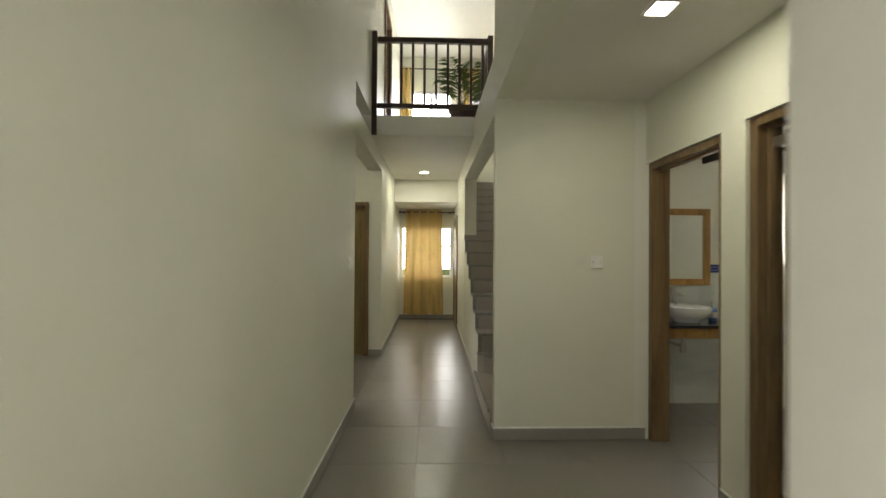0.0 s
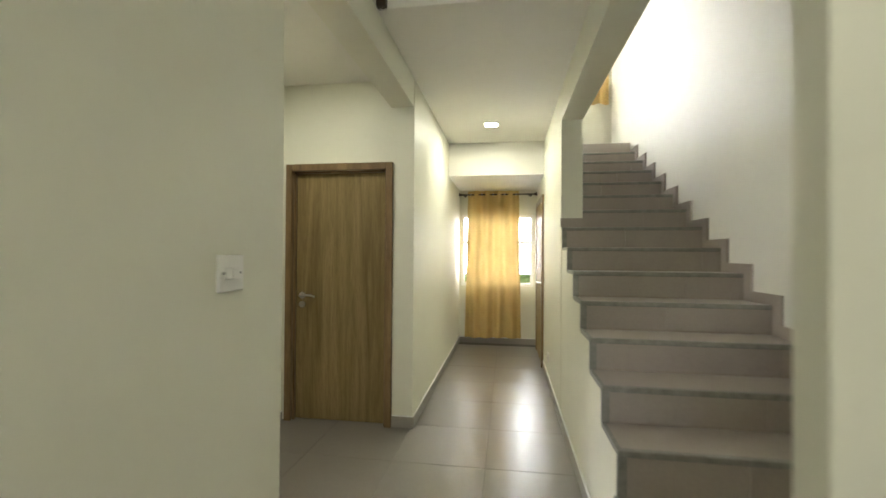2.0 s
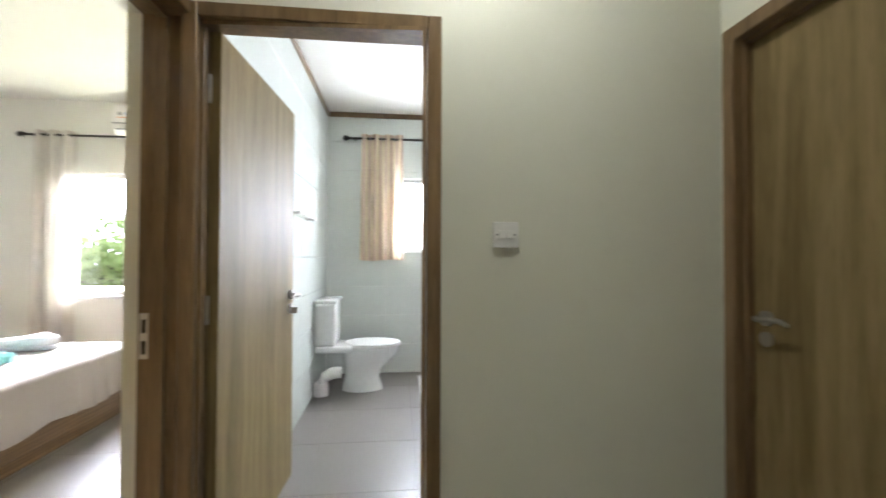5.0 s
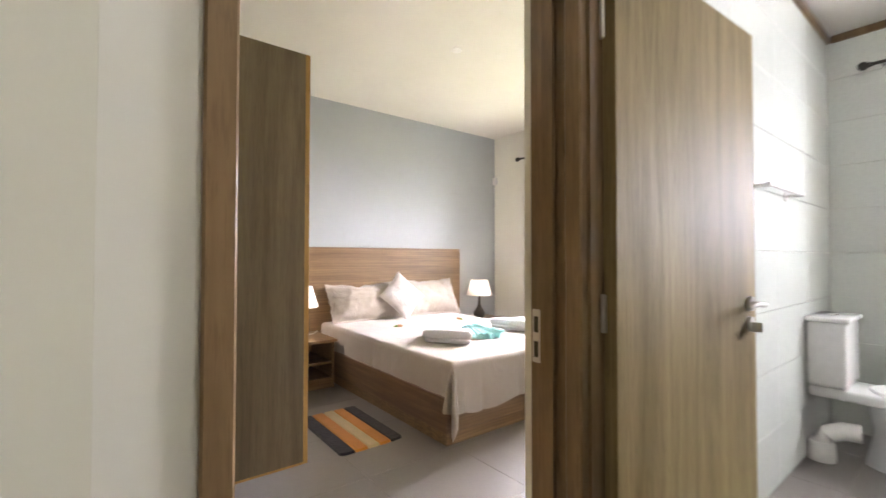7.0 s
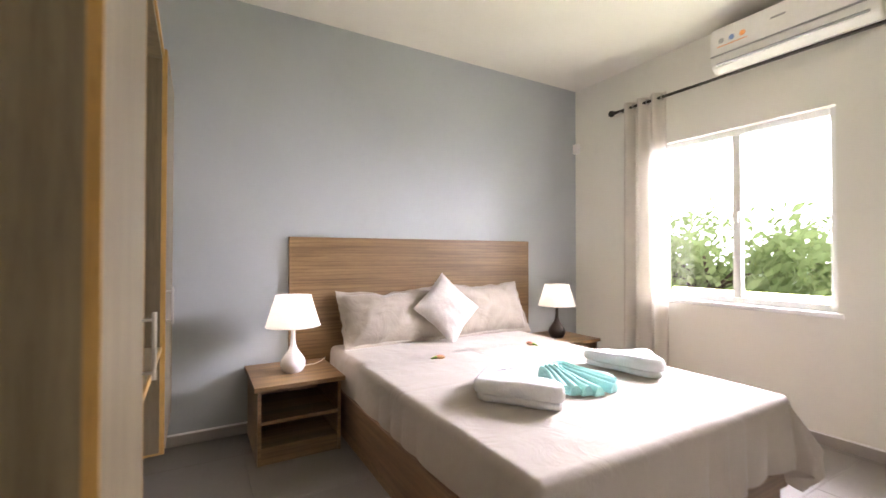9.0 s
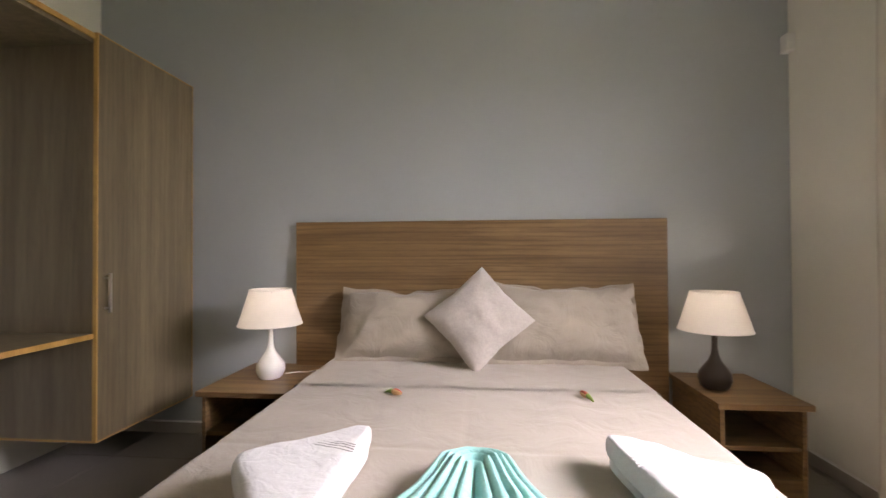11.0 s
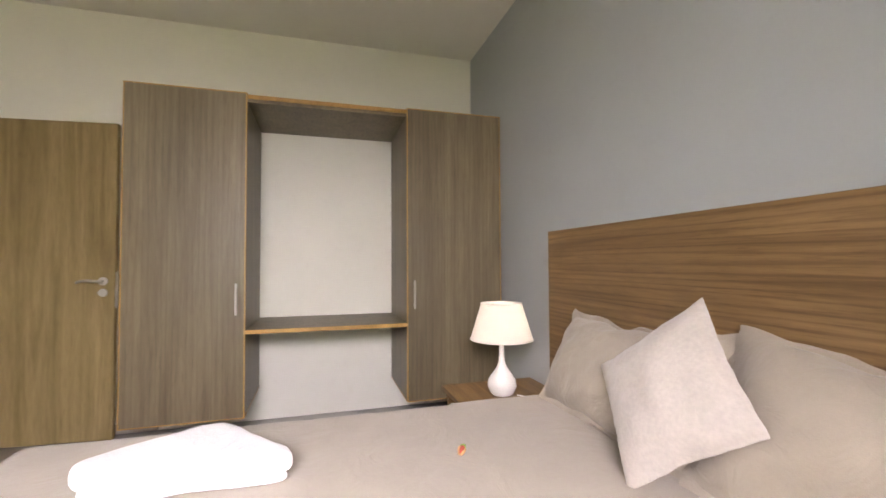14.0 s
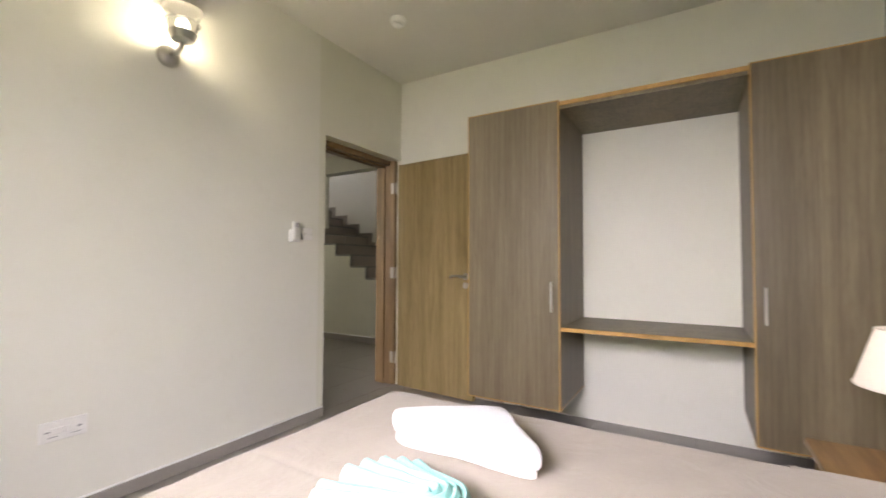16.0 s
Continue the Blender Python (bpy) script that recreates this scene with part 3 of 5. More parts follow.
pl = part("strike_plate", boxm(-1.271, -1.2685, 4.145, 4.172, 0.87, 1.02), STEEL, d3, "steel strike plate with two slots")
part("slot", boxm(-1.269, -1.2675, 4.151, 4.166, 0.955, 1.0), IRON, pl)
part("slot", boxm(-1.269, -1.2675, 4.151, 4.166, 0.885, 0.93), IRON, pl)
for z in (0.25, 1.02, 1.80):
    part("hinge", rod(bmesh.new(), (-0.462, 4.060, z - 0.05), (-0.462, 4.060, z + 0.05), 0.008), STEEL, d3, "steel butt hinge")
    part("hinge_leaf", boxm(-0.459, -0.456, 4.09, 4.125, z - 0.05, z + 0.05), STEEL, d3)
# far door of the corridor
d4 = door("door_4", "x", 0.935, 0.9629, 8.17, 9.20, 2.060, "closed wooden door at the corridor end", 0.055)
part("leaf", boxm(0.948, 0.9628, 8.225, 9.145, 0.006, 2.003, r=0.002, seg=1), LEAF_WOOD, d4, "oak veneer door leaf")
lever(d4, (0.948, 8.29, 1.00), (-1, 0, 0), (0, 1, 0))
# washroom doorways off the lobby
d5 = door("door_5", "x", 2.125, 2.262, 2.822, 3.652, 2.07, "open doorway with a dark wooden frame", 0.05)
stops(d5, "x", 2.18, 2.21, 2.82, 3.672, 2.07)
part("strike_plate", boxm(2.18, 2.215, 3.6195, 3.622, 0.88, 1.02), STEEL, d5, "steel strike plate")
d6 = door("door_6", "x", 2.125, 2.262, 1.72, 2.635, 2.085, "open doorway with a dark wooden frame", 0.05)
stops(d6, "x", 2.18, 2.21, 1.72, 2.635, 2.085)
part("leaf", boxm(2.268, 3.06, 2.545, 2.585, 0.006, 2.02), LEAF_WOOD, d6, "oak veneer door leaf")
for z in (0.25, 1.0, 1.85):
    part("hinge", rod(bmesh.new(), (2.263, 2.580, z - 0.055), (2.263, 2.580, z + 0.055), 0.010), STEEL, d6, "steel butt hinge")
part("door_closer", boxm(2.20, 2.26, 2.50, 2.583, 1.93, 1.98, r=0.006), STEEL, d6)
# gallery door upstairs
d7 = door("door_7", "x", -0.43, -0.165, 6.45, 7.35, 5.0, "wooden door frame on the upper gallery", 0.06, z0=2.925)
part("leaf", boxm(-0.38, -0.34, 6.51, 7.29, 2.925, 4.94), FRAME_WOOD, d7, "brown wooden door leaf")


# ---- windows ----
def window(name, axis, p, a0, a1, z0, z1, mulls, transoms, label, depth=0.06, bar=0.045, sill=None, glass=None):
    mid = (a0 + a1) / 2
    w = thing(name, (p, mid, z0) if axis == "x" else (mid, p, z0), label, "window", kind="structure")

    def b(b0, b1, c0, c1, q0, q1, **k):
        return boxm(q0, q1, b0, b1, c0, c1, **k) if axis == "x" else boxm(b0, b1, q0, q1, c0, c1, **k)

    h = depth / 2
    for c in ((a0, a0 + bar, z0, z1), (a1 - bar, a1, z0, z1), (a0 + bar, a1 - bar, z0, z0 + bar), (a0 + bar, a1 - bar, z1 - bar, z1)):
        part("window_frame", b(*c, p - h, p + h, r=0.004, seg=1), PVC, w)
    for m in mulls:
        part("mullion", b(m - bar * 0.6, m + bar * 0.6, z0 + bar, z1 - bar, p - h * 0.8, p + h * 0.8, r=0.003, seg=1), PVC, w)
    for t in transoms:
        part("transom", b(a0 + bar, a1 - bar, t - bar / 2, t + bar / 2, p - h * 0.78, p + h * 0.78, r=0.003, seg=1), PVC, w)
    xs = [a0 + bar] + list(mulls) + [a1 - bar]
    zs = [z0 + bar] + list(transoms) + [z1 - bar]
    for i in range(len(xs) - 1):
        for j in range(len(zs) - 1):
            g = part("pane", b(xs[i] + 0.002, xs[i + 1] - 0.002, zs[j] + 0.002, zs[j + 1] - 0.002, p - 0.003, p + 0.003), glass or GLASS, w)
            g.visible_shadow = False
    if sill:
        part("window_sill", b(a0 - 0.03, a1 + 0.03, z0 - 0.03, z0 + 0.001, *sorted(sill), r=0.005, seg=1), PVC, w)
    return w


win_bed = window("window_1", "x", -4.535, 1.66, 2.80, 0.80, 2.05, [2.23], [], "white framed sliding window above a white sill", sill=(-4.50, -4.43))
part("latch", boxm(-4.505, -4.49, 2.21, 2.25, 1.38, 1.46, r=0.003, seg=1), PVC, win_bed, "white window latch")
window("window_2", "x", -4.33, 5.02, 5.90, 1.25, 2.03, [5.46], [], "white framed bathroom window with bright daylight", glass=MILK)
window("window_3", "y", 9.51, -0.16, 0.92, 0.86, 1.93, [0.10, 0.66], [1.52], "white framed window half hidden by a curtain")
window("window_4", "y", 9.51, 0.02, 0.90, 3.0, 4.78, [0.46], [], "white framed window of the upper floor")
window("window_5", "y", 9.51, 1.15, 1.95, 3.75, 5.0, [1.55], [], "white framed window over the stairs")
window("window_6", "y", 4.47, 3.36, 3.76, 1.30, 2.05, [], [], "small white framed washroom window", glass=MILK)


# ---- curtains ----
def curtain(name, axis, p, a0, a1, z0, z1, folds, mat, label, amp=0.035, flare=0.0, rod_span=None, rod_z=None, rings=True, wall_at=None, balls=(True, True)):
    mid = (a0 + a1) / 2
    c = thing(name, (p, mid, z0) if axis == "x" else (mid, p, z0), label, "curtain")
    rnd = random.Random(name)
    ph = rnd.random() * 6

    def f(u, v):
        z = z0 + (z1 - z0) * v
        k = 1 - v
        a = mid + (a0 - mid + (a1 - a0) * u) * (1 + flare * k)
        wob = 0.25 * math.sin(3.1 * u * folds + 2.0 * k + ph) * k
        d = amp * math.sin(2 * math.pi * folds * u + wob) * (0.85 + 0.35 * k) + 0.006 * noise.noise(Vector((u * 9, v * 4, ph)))
        z += 0.006 * math.sin(7 * u + ph) * k
        return (p + d, a, z) if axis == "x" else (a, p + d, z)

    part("cloth", grid(bmesh.new(), int(folds * 22), 26, f), mat, c, "", True)
    part("hem", grid(bmesh.new(), int(folds * 22), 1, lambda u, v: tuple(Vector(f(u, 0.028 * v)) + Vector((0.0035, 0, 0) if axis == "x" else (0, -0.0035, 0)))), mat, c, "", True)
    r = thing("curtain_rod", (p, mid, rod_z) if axis == "x" else (mid, p, rod_z), "dark metal curtain rod with ball ends", "curtain rod")
    s0, s1 = rod_span
    P = (lambda a, z: (p, a, z)) if axis == "x" else (lambda a, z: (a, p, z))
    part("bar", rod(bmesh.new(), P(s0, rod_z), P(s1, rod_z), 0.011), IRON, r, "", True)
    for on, e, sgn in ((balls[0], s0, -1), (balls[1], s1, 1)):
        if not on:
            continue
        part("finial", ball(rod(bmesh.new(), P(e, rod_z), P(e + sgn * 0.02, rod_z), 0.016), P(e + sgn * 0.04, rod_z), 0.028), IRON, r, "dark round finial", True)
    for e in (s0 + 0.05, s1 - 0.05):
        q = (wall_at, e, rod_z) if axis == "x" else (e, wall_at, rod_z)
        bm = rod(bmesh.new(), P(e, rod_z), q, 0.008)
        part("bracket", rod(bm, q, tuple(Vector(q) * 0.97 + Vector(P(e, rod_z)) * 0.03), 0.025), IRON, r, "", True)
    if rings:
        for i in range(int(folds * 2)):
            a = a0 + (a1 - a0) * (i + 0.5) / int(folds * 2)
            bm = bmesh.new()
            pts = [Vector(P(a, rod_z)) + Vector((0.021 * math.cos(t), 0, 0.021 * math.sin(t)) if axis == "x" else (0, 0.021 * math.cos(t), 0.021 * math.sin(t))) for t in [k * math.pi / 8 for k in range(17)]]
            part("eyelet", tube(bm, pts, 0.004, 6), STEEL, c, "metal eyelet ring", True)
    return c


curtain("curtain", "y", 9.36, -0.05, 0.70, 0.10, 2.28, 4.5, CURTAIN_Y, "mustard yellow eyelet curtain hanging nearly to the floor", 0.03, 0.10, (-0.15, 0.92), 2.225, True, 9.45)
curtain("curtain", "x", -4.36, 1.42, 1.80, 0.10, 2.45, 3.0, CURTAIN_B, "beige eyelet curtain drawn to one side", 0.035, 0.08, (1.33, 3.15), 2.405, True, -4.45)
curtain("curtain", "x", -4.165, 4.62, 5.04, 1.17, 2.46, 3.5, CURTAIN_P, "short cream and peach bathroom curtain", 0.025, 0.05, (4.50, 6.15), 2.415, True, -4.262)
curtain("curtain", "y", 9.36, -0.19, 0.03, 2.98, 5.25, 2.0, CURTAIN_Y, "mustard yellow curtain on the upper floor", 0.03, 0.0, (-0.17, 1.0), 5.22, False, 9.45)
curtain("curtain", "y", 9.36, 1.14, 1.96, 3.5, 5.25, 4.5, CURTAIN_Y, "mustard yellow curtain over the stairs", 0.03, 0.0, (1.14, 2.1), 5.22, False, 9.45)


# ---- small fittings ----
def switch(at, face, w=0.09, h=0.09, gangs=1, label="white square light switch", name="light_switch"):
    """A plate on a wall; face is the axis and sign that it looks along."""
    ax, sg = face[1], 1 if face[0] == "+" else -1
    x, y, z = at
    s = thing(name, at, label, "switch")

    def b(a0, a1, c0, c1, d0, d1, **k):
        d0, d1 = sorted((d0 * sg, d1 * sg))
        return boxm(x + d0, x + d1, y + a0, y + a1, z + c0, z + c1, **k) if ax == "x" else boxm(x + a0, x + a1, y + d0, y + d1, z + c0, z + c1, **k)

    part("plate", b(-w / 2, w / 2, -h / 2, h / 2, 0.0005, 0.010, r=0.003), PLASTIC, s)
    for g in range(gangs):
        c = (g + 0.5) / gangs * w * 0.6 - w * 0.3
        part("rocker", b(c - w * 0.27 / gangs, c + w * 0.27 / gangs, -h * 0.16, h * 0.16, 0.009, 0.014, r=0.0015, seg=1), PLASTIC, s)
    for g in (-1, 1):
        part("mark", b(g * w * 0.33 - w * 0.05, g * w * 0.33 + w * 0.05, -h * 0.035, h * 0.035, 0.0095, 0.0115), GREY_PLASTIC, s, "small grey mark")
    return s


switch((-0.19, 4.02, 1.295), "+x", 0.10, 0.095, 2)
switch((-1.27, 5.375, 1.29), "+x", 0.095, 0.092, 2)
switch((1.73, 3.653, 1.325), "-y", 0.09, 0.09, 1)
switch((-1.52, 4.045, 1.31), "-y", 0.085, 0.085, 1)
switch((0.963, 7.55, 0.28), "-x", 0.085, 0.085, 2, "white wall socket low on the wall", "wall_socket")
sk = switch((-2.835, 4.045, 0.39), "-y", 0.165, 0.085, 2, "white double wall socket above the skirting", "wall_socket")
for c in (-0.035, 0.045):
    part("outlet", boxm(-2.835 + c - 0.016, -2.835 + c + 0.016, 4.0335, 4.035, 0.365, 0.368), GREY_PLASTIC, sk)
    part("outlet", boxm(-2.835 + c - 0.008, -2.835 + c + 0.010, 4.0335, 4.035, 0.385, 0.395), GREY_PLASTIC, sk)
rm = thing("remote_control", (-1.635, 4.045, 1.25), "white air conditioner remote in a wall holder", "remote")
part("holder", boxm(-1.67, -1.60, 4.015, 4.045, 1.25, 1.33, r=0.004), PLASTIC, rm)
part("remote", boxm(-1.66, -1.61, 4.008, 4.030, 1.262, 1.385, r=0.006), PLASTIC, rm)
part("screen", boxm(-1.652, -1.618, 4.0065, 4.0085, 1.345, 1.378), GREY_PLASTIC, rm, "dark display")
sd = thing("smoke_detector", (-1.29, 3.43, 2.785), "round white smoke detector on the ceiling", "detector")
part("body", lathe(bmesh.new(), -1.29, 3.43, [(0.052, 2.7848), (0.055, 2.770), (0.050, 2.752), (0.036, 2.745)]), PLASTIC, sd, "", True)
part("cap", lathe(bmesh.new(), -1.29, 3.43, [(0.033, 2.746), (0.032, 2.734), (0.020, 2.728)]), PLASTIC, sd, "", True)
solid("ceiling_rose", lathe(bmesh.new(), -2.42, 2.42, [(0.042, 2.7848), (0.042, 2.778), (0.03, 2.773)]), PLASTIC, "small round white ceiling cover", "cover", "", True)
ms = thing("alarm_detector", (-4.42, 0.82, 2.15), "small white corner alarm detector", "detector")
part("body", boxm(-4.449, -4.405, 0.792, 0.85, 2.15, 2.245, r=0.006), PLASTIC, ms)


def downlight(x, y, z, s):
    d = thing("ceiling_light", (x, y, z), "small square recessed ceiling light, switched on", "ceiling light", "ceiling lights")
    t = 0.012
    for b in ((x - s, x + s, y - s, y - s + t), (x - s, x + s, y + s - t, y + s), (x - s, x - s + t, y - s + t, y + s - t), (x + s - t, x + s, y - s + t, y + s - t)):
        part("rim", boxm(*b, z - 0.012, z - 0.0005), PLASTIC, d)
    part("diffuser", boxm(x - s + t, x + s - t, y - s + t, y + s - t, z - 0.010, z - 0.002), LED_GLOW, d, "glowing white diffuser")


downlight(0.36, 7.45, 2.70, 0.075)
downlight(1.55, 2.43, 2.538, 0.065)
# Unseen fitting, added for the assumed alcove lamp and kept out of view.
downlight(-0.86, 5.25, 2.70, 0.075)

sc = thing("wall_lamp", (-2.46, 4.045, 2.19), "brushed steel and glass wall lamp, lit", "wall lamp")
part("wall_plate", lathe(bmesh.new(), 0, 0, [(0.052, 0), (0.055, 0.012), (0.045, 0.035), (0.015, 0.05)]), STEEL, sc, "", True).matrix_local = Matrix.Translation((0, 0, 0.03)) @ Matrix.Rotation(radians(90), 4, "X")
part("arm", tube(bmesh.new(), [(-2.46, 4.0, 2.22), (-2.46, 3.95, 2.215), (-2.46, 3.91, 2.235), (-2.46, 3.90, 2.265)], 0.013, 10), STEEL, sc, "", True)
part("cup", lathe(bmesh.new(), -2.46, 3.90, [(0.02, 2.255), (0.05, 2.268), (0.062, 2.295), (0.064, 2.305)]), STEEL, sc, "", True)
g = part("glass_shade", lathe(bmesh.new(), -2.46, 3.90, [(0.060, 2.306), (0.070, 2.35), (0.074, 2.395), (0.072, 2.415), (0.068, 2.395), (0.064, 2.35), (0.055, 2.308)], cap=False), GLASS, sc, "clear curved glass shade", True)
g.visible_shadow = False
part("bulb", ball(bmesh.new(), (-2.46, 3.90, 2.345), 0.030, (1, 1, 1.2)), SCONCE_GLOW, sc, "glowing bulb", True).visible_shadow = False
part("visor", lathe(bmesh.new(), -2.46, 3.90, [(0.012, 2.444), (0.06, 2.438), (0.092, 2.420), (0.094, 2.424), (0.06, 2.444), (0.012, 2.450)]), STEEL, sc, "curved steel visor", True)
part("wire_guard", tube(bmesh.new(), [(-2.46 + 0.078 * math.cos(a), 3.90 + 0.078 * math.sin(a), 2.355) for a in [k * math.pi / 12 for k in range(25)]], 0.003, 6), STEEL, sc, "", True)

sc.location.z -= 0.045

# ---- air conditioner ----
ac = thing("air_conditioner", (-4.35, 2.62, 2.42), "white split air conditioner above the window", "air conditioner")
AC_PROFILE = [(-4.449, 2.44), (-4.30, 2.405), (-4.252, 2.44), (-4.236, 2.52), (-4.236, 2.64), (-4.252, 2.70), (-4.449, 2.715)]
bm = bmesh.new()
a = [bm.verts.new((x, 2.20, z)) for x, z in AC_PROFILE]
b = [bm.verts.new((x, 3.05, z)) for x, z in AC_PROFILE]
bm.faces.new(a)
bm.faces.new(b[::-1])
for i in range(7):
    bm.faces.new((a[i], a[(i + 1) % 7], b[(i + 1) % 7], b[i]))
bmesh.ops.recalc_face_normals(bm, faces=bm.faces)
bmesh.ops.bevel(bm, geom=bm.edges[:], offset=0.006, segments=2, affect="EDGES")
part("body", bm, PLASTIC, ac, "", True)
part("front_panel", boxm(-4.238, -4.230, 2.215, 3.035, 2.515, 2.69, r=0.003), PLASTIC, ac)
part("louvre", boxm(-4.262, -4.232, 2.24, 3.01, 2.445, 2.456, r=0.002, seg=1), GREY_PLASTIC, ac)
part("louvre", boxm(-4.2405, -4.228, 2.205, 3.045, 2.505, 2.513), GREY_PLASTIC, ac)
BLUE_INK = plain("blue_ink", (0.15, 0.25, 0.5), 0.6)
ORANGE_INK = plain("orange_ink", (0.75, 0.30, 0.06), 0.6)
for i, mt in enumerate((GREY_PLASTIC, BLUE_INK, ORANGE_INK)):
    part("sticker", rod(bmesh.new(), (-4.2298, 2.275 + 0.065 * i, 2.60), (-4.2285, 2.275 + 0.065 * i, 2.60), 0.018), mt, ac, "small printed sticker")
part("sticker_bar", boxm(-4.2298, -4.2285, 2.25, 2.43, 2.56, 2.566), ORANGE_INK, ac)
part("badge", boxm(-4.2298, -4.2285, 2.56, 2.64, 2.61, 2.622), GREY_PLASTIC, ac)

# ---- wardrobe ----
wd = thing("wardrobe", (-0.72, 1.91, 0.225), "wall-hung oak veneer wardrobe with an open middle and shelf", "wardrobe")
XF, XB, Z0, Z1 = -1.035, -0.412, 0.226, 2.105


def unit(y0, y1, handle_y):
    t = 0.018
    part("side_panel", boxm(XF + 0.02, XB, y0, y0 + t, Z0, Z1), WARD_WOOD, wd)
    part("side_panel", boxm(XF + 0.02, XB, y1 - t, y1, Z0, Z1), WARD_WOOD, wd)
    part("top_panel", boxm(XF + 0.02, XB, y0 + t, y1 - t, Z1 - t, Z1 - 0.001), WARD_WOOD, wd)
    part("bottom_panel", boxm(XF + 0.02, XB, y0 + t, y1 - t, Z0 + 0.001, Z0 + t), WARD_WOOD, wd)
    part("back_panel", boxm(XB - 0.008, XB - 0.001, y0 + t, y1 - t, Z0 + t, Z1 - t), WARD_WOOD, wd)
    dr = part("door", boxm(XF, XF + 0.018, y0 + 0.002, y1 - 0.002, Z0 + 0.003, Z1 - 0.003), WARD_WOOD, wd, "grey brown oak veneer door")
    e = 0.006
    for b in ((y0 - 0.0005, y0 + e, Z0, Z1), (y1 - e, y1 + 0.0005, Z0, Z1), (y0 + e, y1 - e, Z1 - e, Z1 + 0.0005), (y0 + e, y1 - e, Z0 - 0.0005, Z0 + e)):
        part("edge_band", boxm(XF - 0.0008, XF + 0.0195, *b), EDGE, wd, "yellow wooden edge band")
    for yy in (y0, y1):
        part("edge_band", boxm(XF + 0.0195, XB, yy - 0.0006, yy + 0.0006 if yy == y1 else yy + 0.004, Z0 - 0.001, Z0 + 0.009), EDGE, wd)
    h = part("handle", boxm(XF - 0.032, XF - 0.022, handle_y - 0.006, handle_y + 0.006, 0.815, 0.995, r=0.002, seg=1), STEEL, dr, "slim steel bar handle")
    for z in (0.835, 0.975):
        part("handle_foot", rod(bmesh.new(), (XF - 0.024, handle_y, z), (XF + 0.001, handle_y, z), 0.004), STEEL, dr)


unit(2.400, 3.018, 2.445)
unit(0.806, 1.454, 1.410)
part("bridge_panel", boxm(XF + 0.02, XB, 1.4545, 2.3995, Z1 - 0.05, Z1 - 0.032), WARD_WOOD, wd)
part("bridge_fascia", boxm(XF + 0.03, XF + 0.048, 1.4545, 2.3995, Z1 - 0.032, Z1 - 0.006), WARD_WOOD, wd)
part("edge_band", boxm(XF + 0.012, XF + 0.0195, 1.4545, 2.3995, Z1 - 0.03, Z1 - 0.006), EDGE, wd)
shelf = part("shelf", boxm(XF + 0.02, XB, 1.4545, 2.3995, 0.700, 0.722), WARD_WOOD, wd, "oak veneer shelf")
part("edge_band", boxm(XF + 0.012, XF + 0.0198, 1.4545, 2.3995, 0.699, 0.723, r=0.002, seg=1), EDGE, shelf, "yellow wooden edge band")

# ---- bed ----
bed = thing("bed", (-2.72, 1.88, 0), "double bed with oak headboard and beige sheets", "bed")
part("headboard", boxm(-3.795, -1.697, 0.795, 0.828, 0.02, 1.268, r=0.0015, seg=1), WARM_WOOD, bed, "tall wide brown oak headboard")
part("side_rail", boxm(-1.972, -1.942, 0.829, 2.902, 0.085, 0.30, r=0.002, seg=1), BASE_WOOD, bed)
part("side_rail", boxm(-3.520, -3.490, 0.829, 2.902, 0.085, 0.30, r=0.002, seg=1), BASE_WOOD, bed)
part("foot_rail", boxm(-3.489, -1.973, 2.872, 2.9015, 0.085, 0.30, r=0.002, seg=1), WARM_WOOD, bed)
part("plinth", boxm(-3.50, -1.962, 0.84, 2.880, 0.0, 0.0845), WARM_WOOD, bed)
part("mattress", boxm(-3.480, -1.985, 0.86, 2.90, 0.30, 0.500, r=0.05, seg=3), SHEET, bed, "", True)
BX0, BX1, BY0, BY1, BT = -3.50, -1.965, 0.86, 2.930, 0.515


def drape(px, py, drop_r=0.035, lift=0.0):
    qx, qy = min(max(px, BX0 + drop_r), BX1 - drop_r), min(py, BY1 - drop_r)
    ox, oy = px - qx, py - qy
    s = math.hypot(ox, oy)
    wr = 0.004 * noise.noise(Vector((px * 3.1, py * 3.1, 1.7))) + 0.0025 * noise.noise(Vector((px * 9, py * 9, 4.2)))
    wr -= 0.003 * math.exp(-((px + 2.73) / 0.012) ** 2) * (1 if py > 1.4 else 0)
    wr -= 0.003 * math.exp(-((py - 2.02) / 0.010) ** 2)
    if s < 1e-6:
        return Vector((px, py, BT + lift + wr))
    dx, dy = ox / s, oy / s
    q = math.pi * drop_r / 2
    if s < q:
        a = s / drop_r
        return Vector((qx + dx * drop_r * math.sin(a), qy + dy * drop_r * math.sin(a), BT + lift - drop_r * (1 - math.cos(a)) + wr))
    d = s - q
    arc = (px if abs(dy) > abs(dx) else py)
    ang = math.atan2(dy, dx)
    k = min(d / 0.22, 1.0)
    w = 0.022 * k * (0.75 * (1.6 * abs(math.sin(arc * 15 + 1.5 * math.sin(arc * 6.3) + 0.5 * d)) ** 0.7 - 1) + 0.5 * noise.noise(Vector((arc * 6, 3.3, ang)))) * (0.95 if abs(dy) > abs(dx) else 0.5)
    corner = 4 * abs(dx * dy) * k
    w += 0.045 * corner * math.sin(ang * 8)
    out = drop_r + 0.012 * k + w + 0.03 * corner
    return Vector((qx + dx * out, qy + dy * out, BT + lift - drop_r - d))


